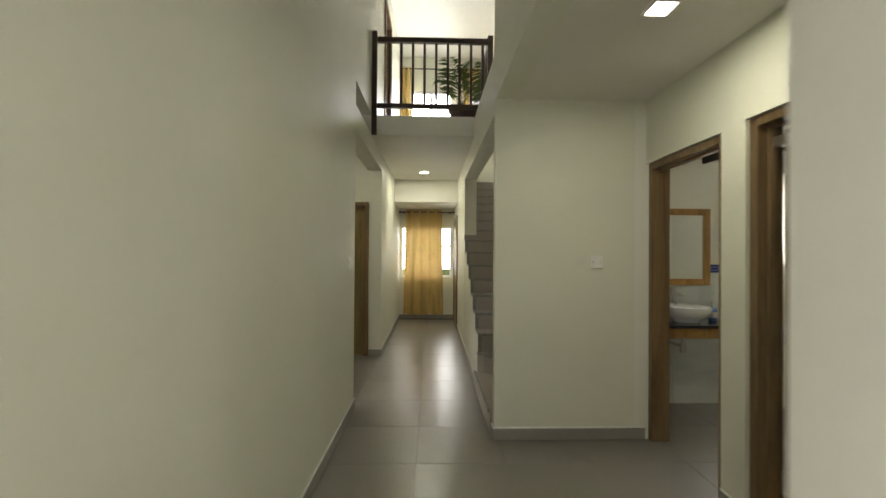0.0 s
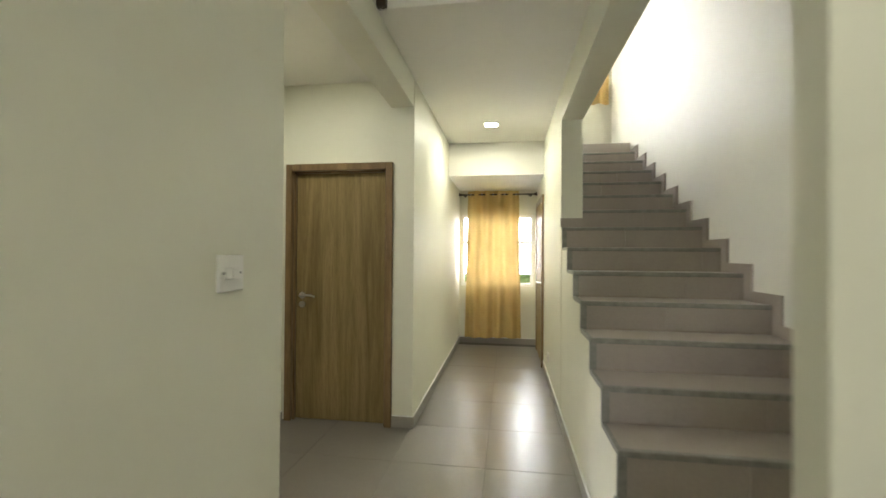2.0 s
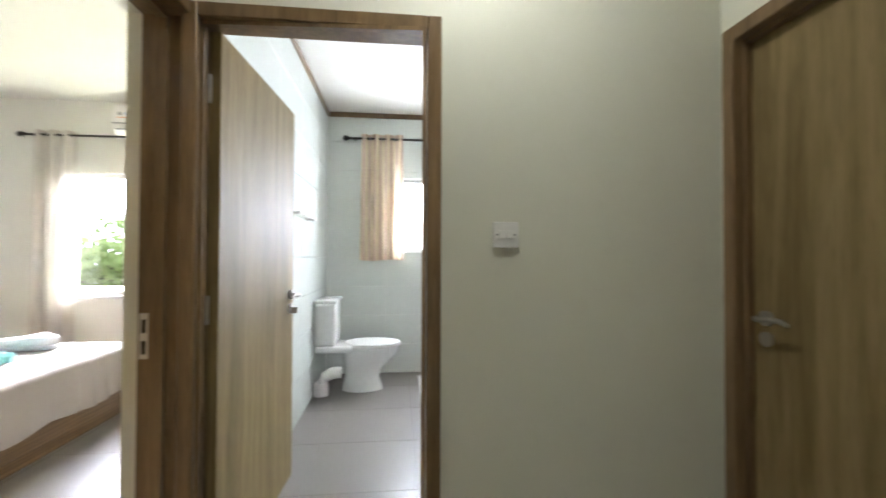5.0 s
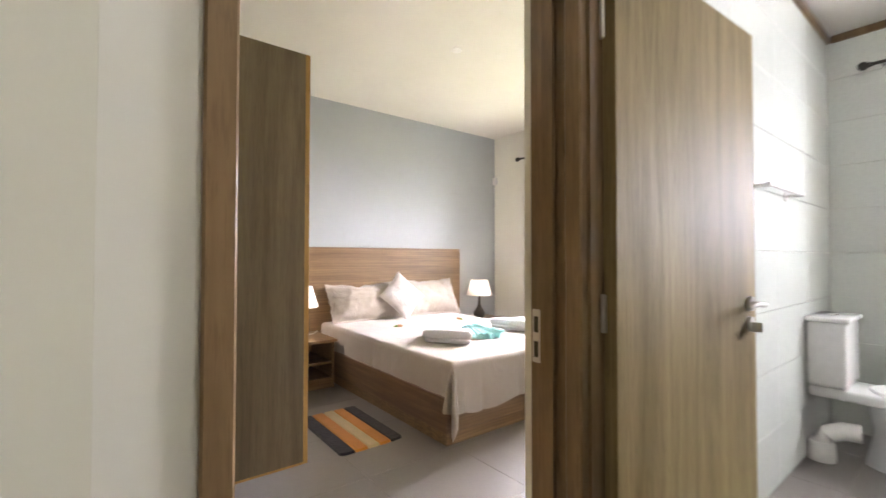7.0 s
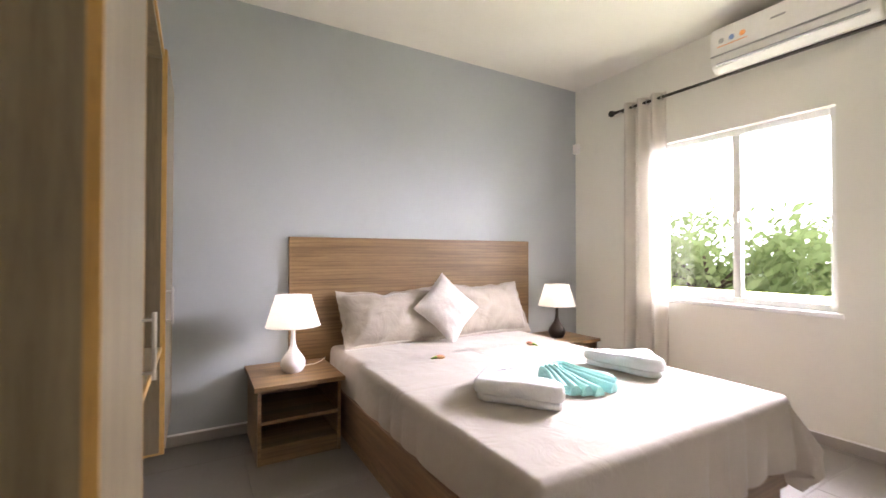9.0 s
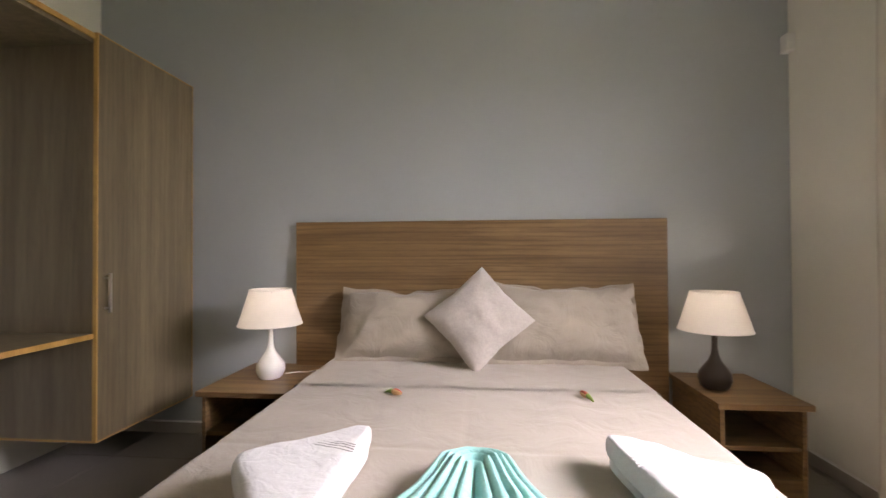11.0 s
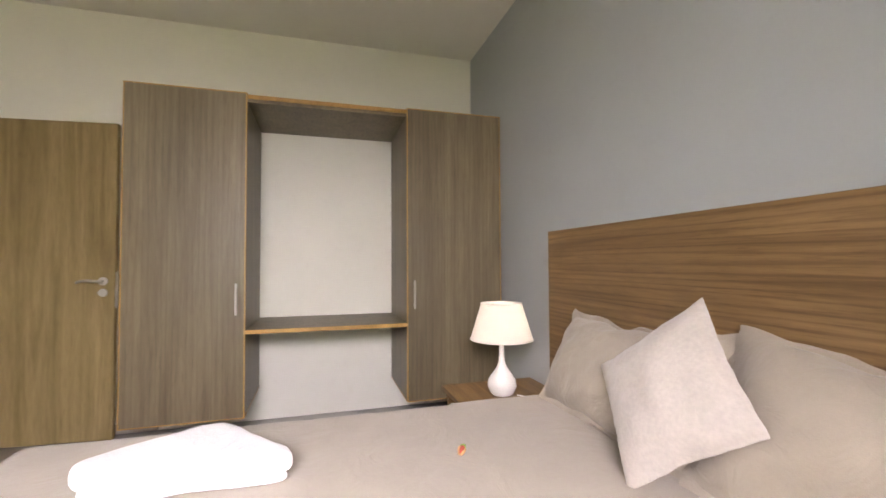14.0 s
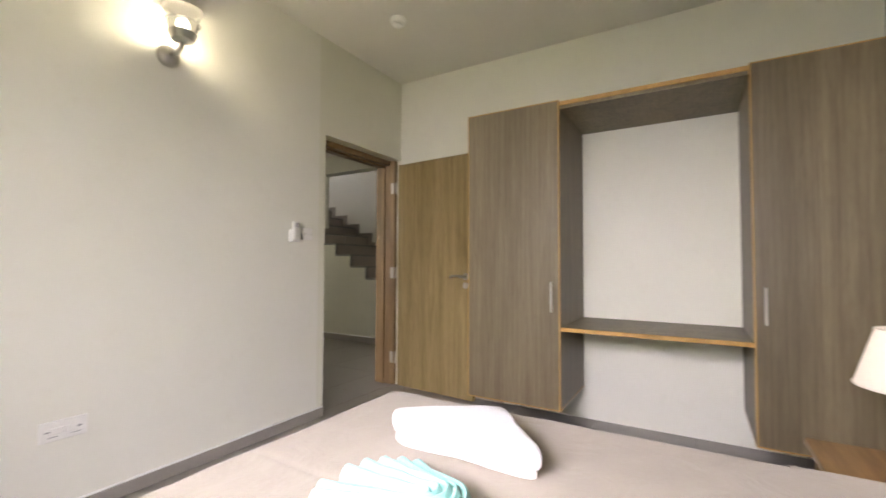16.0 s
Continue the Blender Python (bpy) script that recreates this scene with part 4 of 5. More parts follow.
def sheet(name, x0, x1, y0, y1, nu, nv, lift=0.0, waver=0.012):
    def f(u, v):
        px = x0 + (x1 - x0) * u
        py = y0 + (y1 + waver * math.sin(u * 19) - y0) * v
        return drape(px, py, lift=lift)

    ob = part(name, grid(bmesh.new(), nu, nv, f), SHEET, bed, "beige cotton sheet hanging in folds", True)
    return ob


sheet("bed_sheet", BX0 - 0.27, BX1 + 0.255, 0.87, BY1 + 0.30, 190, 210)
sheet("sheet_fold", BX0 - 0.20, BX1 + 0.20, 0.88, 1.475, 150, 40, 0.0055, 0.006)
part("hem", grid(bmesh.new(), 140, 2, lambda u, v: drape(BX0 - 0.20 + (BX1 - BX0 + 0.40) * u, 1.455 + 0.012 * v + 0.006 * math.sin(u * 19), lift=0.0085)), SHEET, bed, "", True)


def pillow(name, c, w, h, thick, tilt, spin, mat, label, flange=0.035, seed=1):
    """A stuffed pillow that leans back against the headboard."""
    bm = bmesh.new()
    N = 34
    M = Matrix.Translation(c) @ Matrix.Rotation(radians(tilt), 4, "X") @ Matrix.Rotation(radians(spin), 4, "Y")

    def pt(u, v, side):
        a, b = 2 * u - 1, 2 * v - 1
        ia, ib = min(1, abs(a) / (1 - flange / w * 2)), min(1, abs(b) / (1 - flange / h * 2))
        t = max(0.0, (1 - ia ** 2.4)) ** 0.6 * max(0.0, (1 - ib ** 2.4)) ** 0.6
        pinch = 1 - 0.07 * (1 - abs(b)) * abs(a) ** 2 * (1 if flange < 0.02 else 0.4)
        pinch2 = 1 - 0.07 * (1 - abs(a)) * abs(b) ** 2
        n = noise.noise(Vector((a * 2.2 + seed, b * 2.2, side))) * 0.22 + noise.noise(Vector((a * 6 + seed, b * 6, side))) * 0.07
        ridge = (0.009 if flange > 0.02 else 0.002) * noise.noise(Vector(((a + 0.5 * b) * 9, (b - 0.3 * a) * 3, seed))) * t
        y = side * ((0.0 if max(abs(a), abs(b)) > 0.999 else 0.005) + thick / 2 * t * (1 + n)) + ridge
        edge = max(abs(a), abs(b))
        y += (0.020 if flange > 0.02 else 0.004) * noise.noise(Vector((a * 5, b * 5, seed + 7))) * max(0, edge - 0.75) * 4
        sag = 0.026 * (1 - a * a) * max(0, b) ** 2 * (1 + 0.8 * noise.noise(Vector((a * 3, seed, 0)))) if flange > 0.02 else 0.0
        wav = (0.010 if flange > 0.02 else 0.003) * noise.noise(Vector((a * 4 + seed, b * 4, 5)))
        return M @ Vector((a * w / 2 * pinch + wav, y, b * h / 2 * pinch2 - sag + wav))

    for side in (1, -1):
        vs = [[bm.verts.new(pt(i / N, j / N, side)) for j in range(N + 1)] for i in range(N + 1)]
        for i in range(N):
            for j in range(N):
                q = (vs[i][j], vs[i + 1][j], vs[i + 1][j + 1], vs[i][j + 1])
                bm.faces.new(q if side < 0 else q[::-1])
    bmesh.ops.remove_doubles(bm, verts=bm.verts, dist=0.001)
    return solid(name, bm, mat, label, "pillow" if name == "pillow" else "cushion", "", True)


pillow("pillow", (-2.405, 0.962, 0.705), 0.81, 0.44, 0.22, 27, 1.0, PILLOW, "beige cotton pillow leaning on the headboard", 0.03, 1)
pillow("pillow", (-3.19, 0.972, 0.716), 0.81, 0.47, 0.22, 28, -1.0, PILLOW, "beige cotton pillow with a flanged edge", 0.03, 5)
pillow("cushion", (-2.768, 1.100, 0.755), 0.40, 0.39, 0.13, 24, 42, CUSHION, "pale square cushion standing on its corner", 0.008, 9)


# ---- towels on the bed ----
def folded_towel(corners, tip, thick, seed, label):
    """A towel folded to a thick triangle. tip: the corner beside which the woven bands run."""
    pts = []
    n = len(corners)
    for i in range(n):
        p0, p1, p2 = (Vector(corners[(i + k - 1) % n]) for k in range(3))
        a = p1 + (p0 - p1).normalized() * min(0.055, 0.42 * (p0 - p1).length)
        b = p1 + (p2 - p1).normalized() * min(0.055, 0.42 * (p2 - p1).length)
        for k in range(9):
            t = k / 8
            pts.append(a * (1 - t) ** 2 + p1 * 2 * t * (1 - t) + b * t * t)
        nxt = Vector(corners[(i + 1) % n])
        e = nxt + (p1 - nxt).normalized() * min(0.055, 0.42 * (p1 - nxt).length)
        pts += [b.lerp(e, k / 14) for k in range(1, 14)]
    cx, cy = sum(p.x for p in pts) / len(pts), sum(p.y for p in pts) / len(pts)
    t = thing("towel", (cx, cy, BT), label, "towel", "towels on the bed")

    def height(x, y):
        far = min(1.0, math.hypot(x - corners[tip][0], y - corners[tip][1]) / 0.40)
        return thick * (0.80 + 0.20 * far) + 0.009 * noise.noise(Vector((x * 7, y * 7, seed))) + 0.003 * noise.noise(Vector((x * 24, y * 24, seed)))

    def layer(z0, z1, grow):
        """One folded layer between two shares of the height, with a round edge."""
        bm, R = bmesh.new(), []
        for off, f in ((0.020, 0.0), (0.006, 0.04), (0.0, 0.22), (-0.001, 0.5), (0.001, 0.72), (0.008, 0.90), (0.020, 0.985), (0.038, 1.0), (0.075, 1.01), (0.12, 1.01)):
            ring = []
            for k, o in enumerate(pts):
                d = Vector((o.x - cx, o.y - cy))
                r = d.length
                j = 0.0045 * noise.noise(Vector((o.x * 22, o.y * 22, seed + z0 * 9)))
                q = d * max(0.04, (r - off * (1 if off < 0.05 else r / 0.14) + grow + j) / r)
                x, y = cx + q.x, cy + q.y
                h = height(x, y)
                ring.append(bm.verts.new((x, y, BT + 0.004 + h * (z0 + (z1 - z0) * f))))
            R.append(ring)
        m = len(pts)
        for p, q in zip(R, R[1:]):
            for k in range(m):
                bm.faces.new((p[k], p[(k + 1) % m], q[(k + 1) % m], q[k]))
        bm.faces.new(R[0][::-1])
        bm.faces.new(R[-1])
        return bm

    part("lower_fold", layer(0.0, 0.36, -0.014), TOWEL, t, "", True)
    part("upper_fold", layer(0.355, 1.0, 0.0), TOWEL, t, "", True)
    c = Vector(corners[tip])
    inward = (Vector((cx, cy)) - c).normalized()
    side = Vector((-inward.y, inward.x))
    for k in range(4):
        m = c + inward * (0.150 + 0.013 * k)
        reach = 0.042 + 0.006 * k
        line = [m + side * reach * f for f in (-1, -0.6, -0.2, 0.2, 0.6, 1)]
        part("woven_band", tube(bmesh.new(), [(q.x, q.y, BT + 0.004 + height(q.x, q.y) * 1.012) for q in line], 0.0013, 6), TOWEL, t, "", True)
    return t


folded_towel([(-2.185, 2.285), (-2.42, 2.595), (-2.478, 2.54), (-2.478, 2.055), (-2.425, 2.065)], 3, 0.098, 3, "thick white terry towel folded into a wedge")
folded_towel([(-3.10, 2.07), (-3.135, 2.44), (-3.20, 2.53), (-3.395, 2.30), (-3.155, 2.065)], 0, 0.098, 8, "thick white terry towel folded into a wedge")


def fan_towel():
    """Pleats bent round one end in nested hairpins, spreading to the other end."""
    t = thing("fan_towel", (-2.765, 2.30, BT), "teal terry towel pleated into a fan", "towel")
    cx, cy = -2.765, 2.245

    def path(k):
        r, th, far = 0.018 + 0.0215 * k, radians(80 - 11.0 * k), 0.275 - 0.012 * k

        def leg(s):
            tipp = Vector((s * far * math.cos(th), far * math.sin(th)))
            mid, low = Vector((s * r * 1.05, r * 0.5)), Vector((s * r * math.cos(radians(40)), -r * math.sin(radians(40))))
            return [tipp * (1 - f) ** 2 + mid * 2 * f * (1 - f) + low * f * f for f in [i / 14 for i in range(15)]]

        arc = [Vector((r * math.cos(a), r * math.sin(a))) for a in [radians(-40 - 10 * i) for i in range(1, 10)]]
        return leg(1) + arc + leg(-1)[::-1]

    bm = bmesh.new()
    for k in range(5):
        line = path(k)
        n = len(line)
        rows = []
        for i, p in enumerate(line):
            d = (line[min(i + 1, n - 1)] - line[max(i - 1, 0)]).normalized()
            s = Vector((-d.y, d.x))
            mid = 1 - abs(2 * i / (n - 1) - 1)
            h = (0.046 + 0.034 * min(1, mid * 1.5)) * (1 - 0.09 * abs(k - 1.5)) + 0.005 * noise.noise(Vector((p.x * 14, p.y * 14, k)))
            w = 0.0135 + 0.006 * (1 - mid) + 0.003 * noise.noise(Vector((p.x * 10, p.y * 10, k + 4)))
            ring = []
            for a in [math.pi * q / 10 for q in range(11)]:
                o = p + s * w * math.cos(a) * (1.0 + 0.35 * (1 - math.sin(a)))
                ring.append(bm.verts.new((cx + o.x, cy + o.y, BT + 0.004 + h * math.sin(a) ** 0.7)))
            rows.append(ring)
        for a, b in zip(rows, rows[1:]):
            for q in range(10):
                bm.faces.new((a[q], a[q + 1], b[q + 1], b[q]))
        bm.faces.new(rows[0])
        bm.faces.new(rows[-1][::-1])
    part("pleats", bm, TEAL, t, "", True)

    def valley(u, v):
        a = radians(36 + 108 * u)
        r = 0.02 + 0.225 * v
        return Vector((cx + r * math.cos(a), cy + r * math.sin(a), BT + 0.004 + 0.028 * math.sin(math.pi * min(1, 0.25 + 0.75 * v)) * math.sin(math.pi * (0.08 + 0.84 * u))))

    part("under_layer", grid(bmesh.new(), 60, 10, valley), TEAL, t, "", True)


fan_towel()

PETAL = plain("orange_petal", (0.74, 0.42, 0.20), 0.6, vary=0.25)
PETAL_R = plain("red_petal", (0.55, 0.08, 0.05), 0.6, vary=0.25)
STEM = plain("green_stem", (0.22, 0.33, 0.05), 0.6)


def bud(x, y, a):
    d = Vector((math.cos(a), math.sin(a), 0))
    f = thing("flower_bud", (x, y, BT), "small red and orange flower bud lying on the sheet", "flower", "flower buds on the bed")
    c = Vector((x, y, BT + 0.013))
    for k in range(5):
        w = 2 * math.pi * k / 5
        s = Vector((-d.y, d.x, 0)) * math.cos(w) + Vector((0, 0, 1)) * math.sin(w)
        pts = [c - d * 0.010 + s * 0.003, c + d * 0.008 + s * 0.007, c + d * 0.025 + s * 0.006, c + d * 0.040 + s * 0.002]
        part("petal", tube(bmesh.new(), pts, [0.003, 0.007, 0.006, 0.002], 8), PETAL_R if k == 1 else PETAL, f, "", True)
    part("stem", tube(bmesh.new(), [c - d * 0.008, c - d * 0.03 - Vector((0, 0, 0.004)), c - d * 0.045 - Vector((0, 0, 0.010))], [0.010, 0.006, 0.003], 8), STEM, f, "green stem", True)


bud(-2.43, 1.56, radians(150))
bud(-3.185, 1.55, radians(-70))


# ---- nightstands and lamps ----
def nightstand(x0, x1, y0, y1, h):
    n = thing("nightstand", ((x0 + x1) / 2, (y0 + y1) / 2, 0), "brown oak veneer nightstand with two open shelves", "nightstand", "nightstands by the bed")
    a, b, c, d, t = x0 + 0.02, x1 - 0.02, y0, y1 - 0.025, 0.018
    part("top", boxm(x0, x1, y0, y1, h - 0.025, h, r=0.002, seg=1), WARM_WOOD, n)
    part("side", boxm(a, a + t, c, d, 0, h - 0.0255), WARM_WOOD, n)
    part("side", boxm(b - t, b, c, d, 0, h - 0.0255), WARM_WOOD, n)
    part("back", boxm(a + t, b - t, c, c + 0.01, 0.07, h - 0.0255), WARM_WOOD, n)
    part("shelf", boxm(a + t, b - t, c + 0.01, d - 0.01, h * 0.50, h * 0.50 + t), WARM_WOOD, n)
    part("shelf", boxm(a + t, b - t, c + 0.01, d - 0.004, 0.075, 0.075 + t), WARM_WOOD, n)
    part("plinth", boxm(a + t, b - t, d - 0.03, d - 0.008, 0, 0.0745), WARM_WOOD, n)


nightstand(-1.925, -1.430, 0.803, 1.342, 0.433)
nightstand(-4.195, -3.800, 0.803, 1.300, 0.423)


def table_lamp(x, y, z, mat, label):
    l = thing("table_lamp", (x, y, z), label, "lamp", "bedside lamps")
    part("lamp_base", lathe(bmesh.new(), x, y, [(0.050, z), (0.062, z + 0.012), (0.074, z + 0.045), (0.070, z + 0.075), (0.050, z + 0.105), (0.028, z + 0.135), (0.017, z + 0.165), (0.013, z + 0.20), (0.013, z + 0.275), (0.015, z + 0.285)], 32), mat, l, "glossy gourd-shaped base", True)
    part("socket", rod(bmesh.new(), (x, y, z + 0.285), (x, y, z + 0.33), 0.014), PLASTIC, l, "", True)
    part("bulb", ball(bmesh.new(), (x, y, z + 0.365), 0.026), glow("bedside_bulb", (1.0, 0.82, 0.55), 12), l, "glowing bulb", True).visible_shadow = False
    bm = lathe(bmesh.new(), x, y, [(0.160, z + 0.280), (0.104, z + 0.464)], 40, False)
    part("lamp_shade", bm, SHADE, l, "cream linen tapered shade", True)
    for r, zz in ((0.160, z + 0.281), (0.104, z + 0.463)):
        part("shade_rim", tube(bmesh.new(), [(x + r * math.cos(k * math.pi / 20), y + r * math.sin(k * math.pi / 20), zz) for k in range(41)], 0.003, 6), SHADE, l, "", True)
    for k in range(3):
        w = k * 2 * math.pi / 3
        part("shade_arm", tube(bmesh.new(), [(x, y, z + 0.33), (x + 0.108 * math.cos(w), y + 0.108 * math.sin(w), z + 0.455)], 0.002, 6), STEEL, l)
    return l


table_lamp(-1.675, 1.09, 0.433, LAMP_WHITE, "white ceramic bedside lamp with cream shade, lit")
table_lamp(-3.906, 1.07, 0.423, LAMP_DARK, "dark brown bedside lamp with cream shade, lit")
solid("lamp_cable", tube(bmesh.new(), [(-1.725, 1.03, 0.438), (-1.78, 0.99, 0.437), (-1.83, 0.985, 0.437), (-1.885, 0.93, 0.437), (-1.93, 0.85, 0.437), (-1.935, 0.834, 0.36), (-1.935, 0.834, 0.02)], 0.003, 6), PLASTIC, "thin white lamp cable over the nightstand", "cable", "", True)

# ---- rug ----
rug = thing("rug", (-1.60, 2.255, 0), "small bedside rug striped navy, orange and cream", "rug")
NAVY, ORANGE, CREAM = fabric("navy_pile", (0.018, 0.016, 0.025), 160, 0.1, 0.3), fabric("orange_pile", (0.62, 0.24, 0.035), 160, 0.1, 0.3), fabric("cream_pile", (0.62, 0.50, 0.27), 160, 0.1, 0.3)
RX = [-1.815, -1.725, -1.645, -1.565, -1.48, -1.385]
for i, mt in enumerate((NAVY, ORANGE, CREAM, ORANGE, NAVY)):
    x0, x1 = RX[i], RX[i + 1]

    def pile(u, v):
        x, y = x0 + (x1 - x0) * u, 1.90 + 0.715 * v
        e = min(u * (x1 - x0), (1 - u) * (x1 - x0), v * 0.715, (1 - v) * 0.715)
        if i in (0, 4):
            out = u if i == 4 else 1 - u
            y = 2.2575 + (y - 2.2575) * (1 - 0.05 * max(0, out - 0.5) ** 2 * 4)
        return (x, y, 0.002 + 0.014 * min(1, e / 0.006) + 0.002 * noise.noise(Vector((x * 90, y * 90, 0))))

    part("stripe", grid(bmesh.new(), 14, 90, pile), mt, rug, "", True)

# ---- bathroom ----
wc = thing("toilet", (-3.74, 4.62, 0), "white ceramic close-coupled toilet with closed lid", "toilet")
part("tank", boxm(-3.925, -3.555, 4.275, 4.455, 0.42, 0.795, r=0.025, seg=3), CERAMIC, wc, "", True)
part("tank_lid", boxm(-3.935, -3.545, 4.272, 4.468, 0.796, 0.825, r=0.010, seg=2), CERAMIC, wc, "", True)
part("flush_button", rod(bmesh.new(), (-3.74, 4.37, 0.825), (-3.74, 4.37, 0.832), 0.022), STEEL, wc, "chrome flush button", True)


def oval(bm, cx, rings, n=36):
    """rings: (y centre, half width, half length, z)."""
    R = []
    for cy, a, b, z in rings:
        R.append([bm.verts.new((cx + a * math.cos(t), cy + b * math.sin(t) * (1.0 if math.sin(t) > 0 else 0.82), z)) for t in [2 * math.pi * k / n for k in range(n)]])
    for p, q in zip(R, R[1:]):
        for k in range(n):
            bm.faces.new((p[k], p[(k + 1) % n], q[(k + 1) % n], q[k]))
    bm.faces.new(R[0][::-1])
    bm.faces.new(R[-1])
    return bm


part("bowl", oval(bmesh.new(), -3.74, [(4.66, 0.120, 0.200, 0.0), (4.66, 0.118, 0.195, 0.03), (4.66, 0.100, 0.170, 0.12), (4.68, 0.105, 0.18, 0.20), (4.71, 0.150, 0.235, 0.27), (4.73, 0.178, 0.265, 0.33), (4.735, 0.182, 0.275, 0.375), (4.735, 0.176, 0.270, 0.39)]), CERAMIC, wc, "", True)
part("deck", boxm(-3.90, -3.58, 4.275, 4.60, 0.355, 0.418, r=0.02, seg=3), CERAMIC, wc, "", True)
part("seat", oval(bmesh.new(), -3.74, [(4.745, 0.180, 0.272, 0.392), (4.745, 0.186, 0.278, 0.400), (4.745, 0.184, 0.276, 0.410)]), PLASTIC, wc, "", True)
part("lid", oval(bmesh.new(), -3.74, [(4.745, 0.180, 0.270, 0.412), (4.745, 0.187, 0.278, 0.420), (4.745, 0.180, 0.270, 0.432), (4.745, 0.12, 0.2, 0.437)]), PLASTIC, wc, "white closed lid", True)
part("waste_pipe", tube(bmesh.new(), [(-3.60, 4.50, 0.19), (-3.58, 4.43, 0.19), (-3.58, 4.37, 0.16), (-3.58, 4.34, 0.10), (-3.58, 4.335, 0.0)], 0.05, 16), PLASTIC, wc, "white plastic waste pipe", True)
part("pipe_collar", lathe(bmesh.new(), -3.58, 4.335, [(0.062, 0.0), (0.066, 0.02), (0.062, 0.10), (0.054, 0.11)]), PLASTIC, wc, "", True)

bath_mat = solid("bath_mat", grid(bmesh.new(), 60, 40, lambda u, v: (-4.10 + 0.84 * u, 5.20 + 0.52 * v, 0.002 + 0.013 * min(1, min(u, 1 - u, v, 1 - v) * 30) + 0.002 * noise.noise(Vector((u * 60, v * 40, 1))))), TOWEL, "white cotton bath mat on the floor", "mat", "", True)
tr = thing("towel_rail", (-2.94, 4.27, 1.5), "chrome towel rail on the tiled wall", "towel rail")
for x in (-2.68, -3.20):
    part("post", rod(bmesh.new(), (x, 4.272, 1.50), (x, 4.345, 1.50), 0.010), STEEL, tr, "", True)
    part("rose", rod(bmesh.new(), (x, 4.272, 1.50), (x, 4.280, 1.50), 0.026), STEEL, tr, "", True)
part("bar", boxm(-3.23, -2.65, 4.335, 4.350, 1.493, 1.510, r=0.003, seg=1), STEEL, tr)

sh = thing("shower_enclosure", (-2.0, 5.3, 0), "white framed shower enclosure with green frosted glass", "shower")
for b in ((-2.685, -2.590, 5.235, 5.300), (-2.572, -2.530, 5.283, 5.305), (-2.170, -2.130, 5.283, 5.305), (-2.098, -2.050, 5.245, 5.280), (-1.462, -1.418, 5.245, 5.300)):
    part("upright", boxm(*b, 0.0, 1.93, r=0.004, seg=1), PVC, sh)
part("top_rail", boxm(-2.685, -1.418, 5.235, 5.305, 1.93, 1.985, r=0.004, seg=1), PVC, sh)
part("bottom_rail", boxm(-2.589, -1.463, 5.245, 5.305, 0.0, 0.05, r=0.004, seg=1), PVC, sh)
part("bottom_rail", boxm(-2.529, -2.171, 5.284, 5.304, 0.0505, 0.13, r=0.004, seg=1), PVC, sh)
part("frosted_pane", boxm(-2.048, -1.464, 5.262, 5.268, 0.052, 1.928), FROST, sh, "pale green frosted glass pane")
part("frosted_pane", boxm(-2.528, -2.172, 5.292, 5.297, 0.132, 1.868), MILK, sh, "milky white glass pane")
part("door_rail", boxm(-2.529, -2.171, 5.284, 5.304, 1.87, 1.929, r=0.004, seg=1), PVC, sh)
for b in ((-2.530, -2.524, 5.282, 0.132, 1.868), (-2.176, -2.170, 5.282, 0.132, 1.868), (-2.524, -2.176, 5.282, 1.862, 1.868), (-2.524, -2.176, 5.282, 0.132, 0.138),
          (-2.050, -2.043, 5.258, 0.052, 1.928), (-2.043, -1.464, 5.258, 1.921, 1.928)):
    part("gasket", boxm(b[0], b[1], b[2], b[2] + 0.004, b[3], b[4]), GREY_PLASTIC, sh, "dark rubber gasket")
part("upright", boxm(-2.642, -2.598, 6.25, 6.295, 0.0, 1.93, r=0.004, seg=1), PVC, sh)
part("side_rail", boxm(-2.642, -2.598, 5.306, 6.249, 1.931, 1.984, r=0.004, seg=1), PVC, sh)
part("side_rail", boxm(-2.642, -2.598, 5.306, 6.249, 0.0, 0.05, r=0.004, seg=1), PVC, sh)
part("side_pane", boxm(-2.624, -2.616, 5.303, 6.249, 0.052, 1.93), MILK, sh, "milky white glass pane")
part("latch", boxm(-2.592, -2.585, 5.255, 5.275, 1.02, 1.10, r=0.003, seg=1), GREY_PLASTIC, sh)
for b in ((-4.252, -1.41, 4.262, 4.29), (-4.262, -4.234, 4.29, 6.272), (-4.262, -1.41, 6.272, 6.30)):
    solid("trim", boxm(*b, 2.655, 2.706, r=0.006, seg=1), FRAME_WOOD, "dark brown wooden ceiling trim", "trim")

BLACK = plain("black_granite", (0.018, 0.018, 0.02), 0.12, vary=0.4)
bv = thing("vanity_counter", (-3.5, 6.05, 0.70), "dark stone vanity counter on a wooden apron", "counter")
part("worktop", boxm(-4.25, -2.75, 5.78, 6.299, 0.775, 0.80, r=0.003, seg=1), BLACK, bv)
part("apron", boxm(-4.25, -2.76, 5.80, 6.299, 0.66, 0.774, r=0.002, seg=1), MIRROR_WOOD, bv, "honey-coloured wooden apron")

# ---- washroom off the lobby ----
mr = thing("mirror", (2.79, 4.40, 1.1), "wall mirror in a honey-coloured wooden frame", "mirror")
for b in ((2.50, 2.56, 1.10, 1.81), (3.02, 3.08, 1.10, 1.81), (2.56, 3.02, 1.10, 1.16), (2.56, 3.02, 1.75, 1.81)):
    part("frame", boxm(b[0], b[1], 4.368, 4.399, b[2], b[3], r=0.004, seg=1), MIRROR_WOOD, mr)
mm, mnt, mb = base("mirror_glass", 0.02, 1.0)
mb.inputs["Base Color"].default_value = (0.9, 0.92, 0.9, 1)
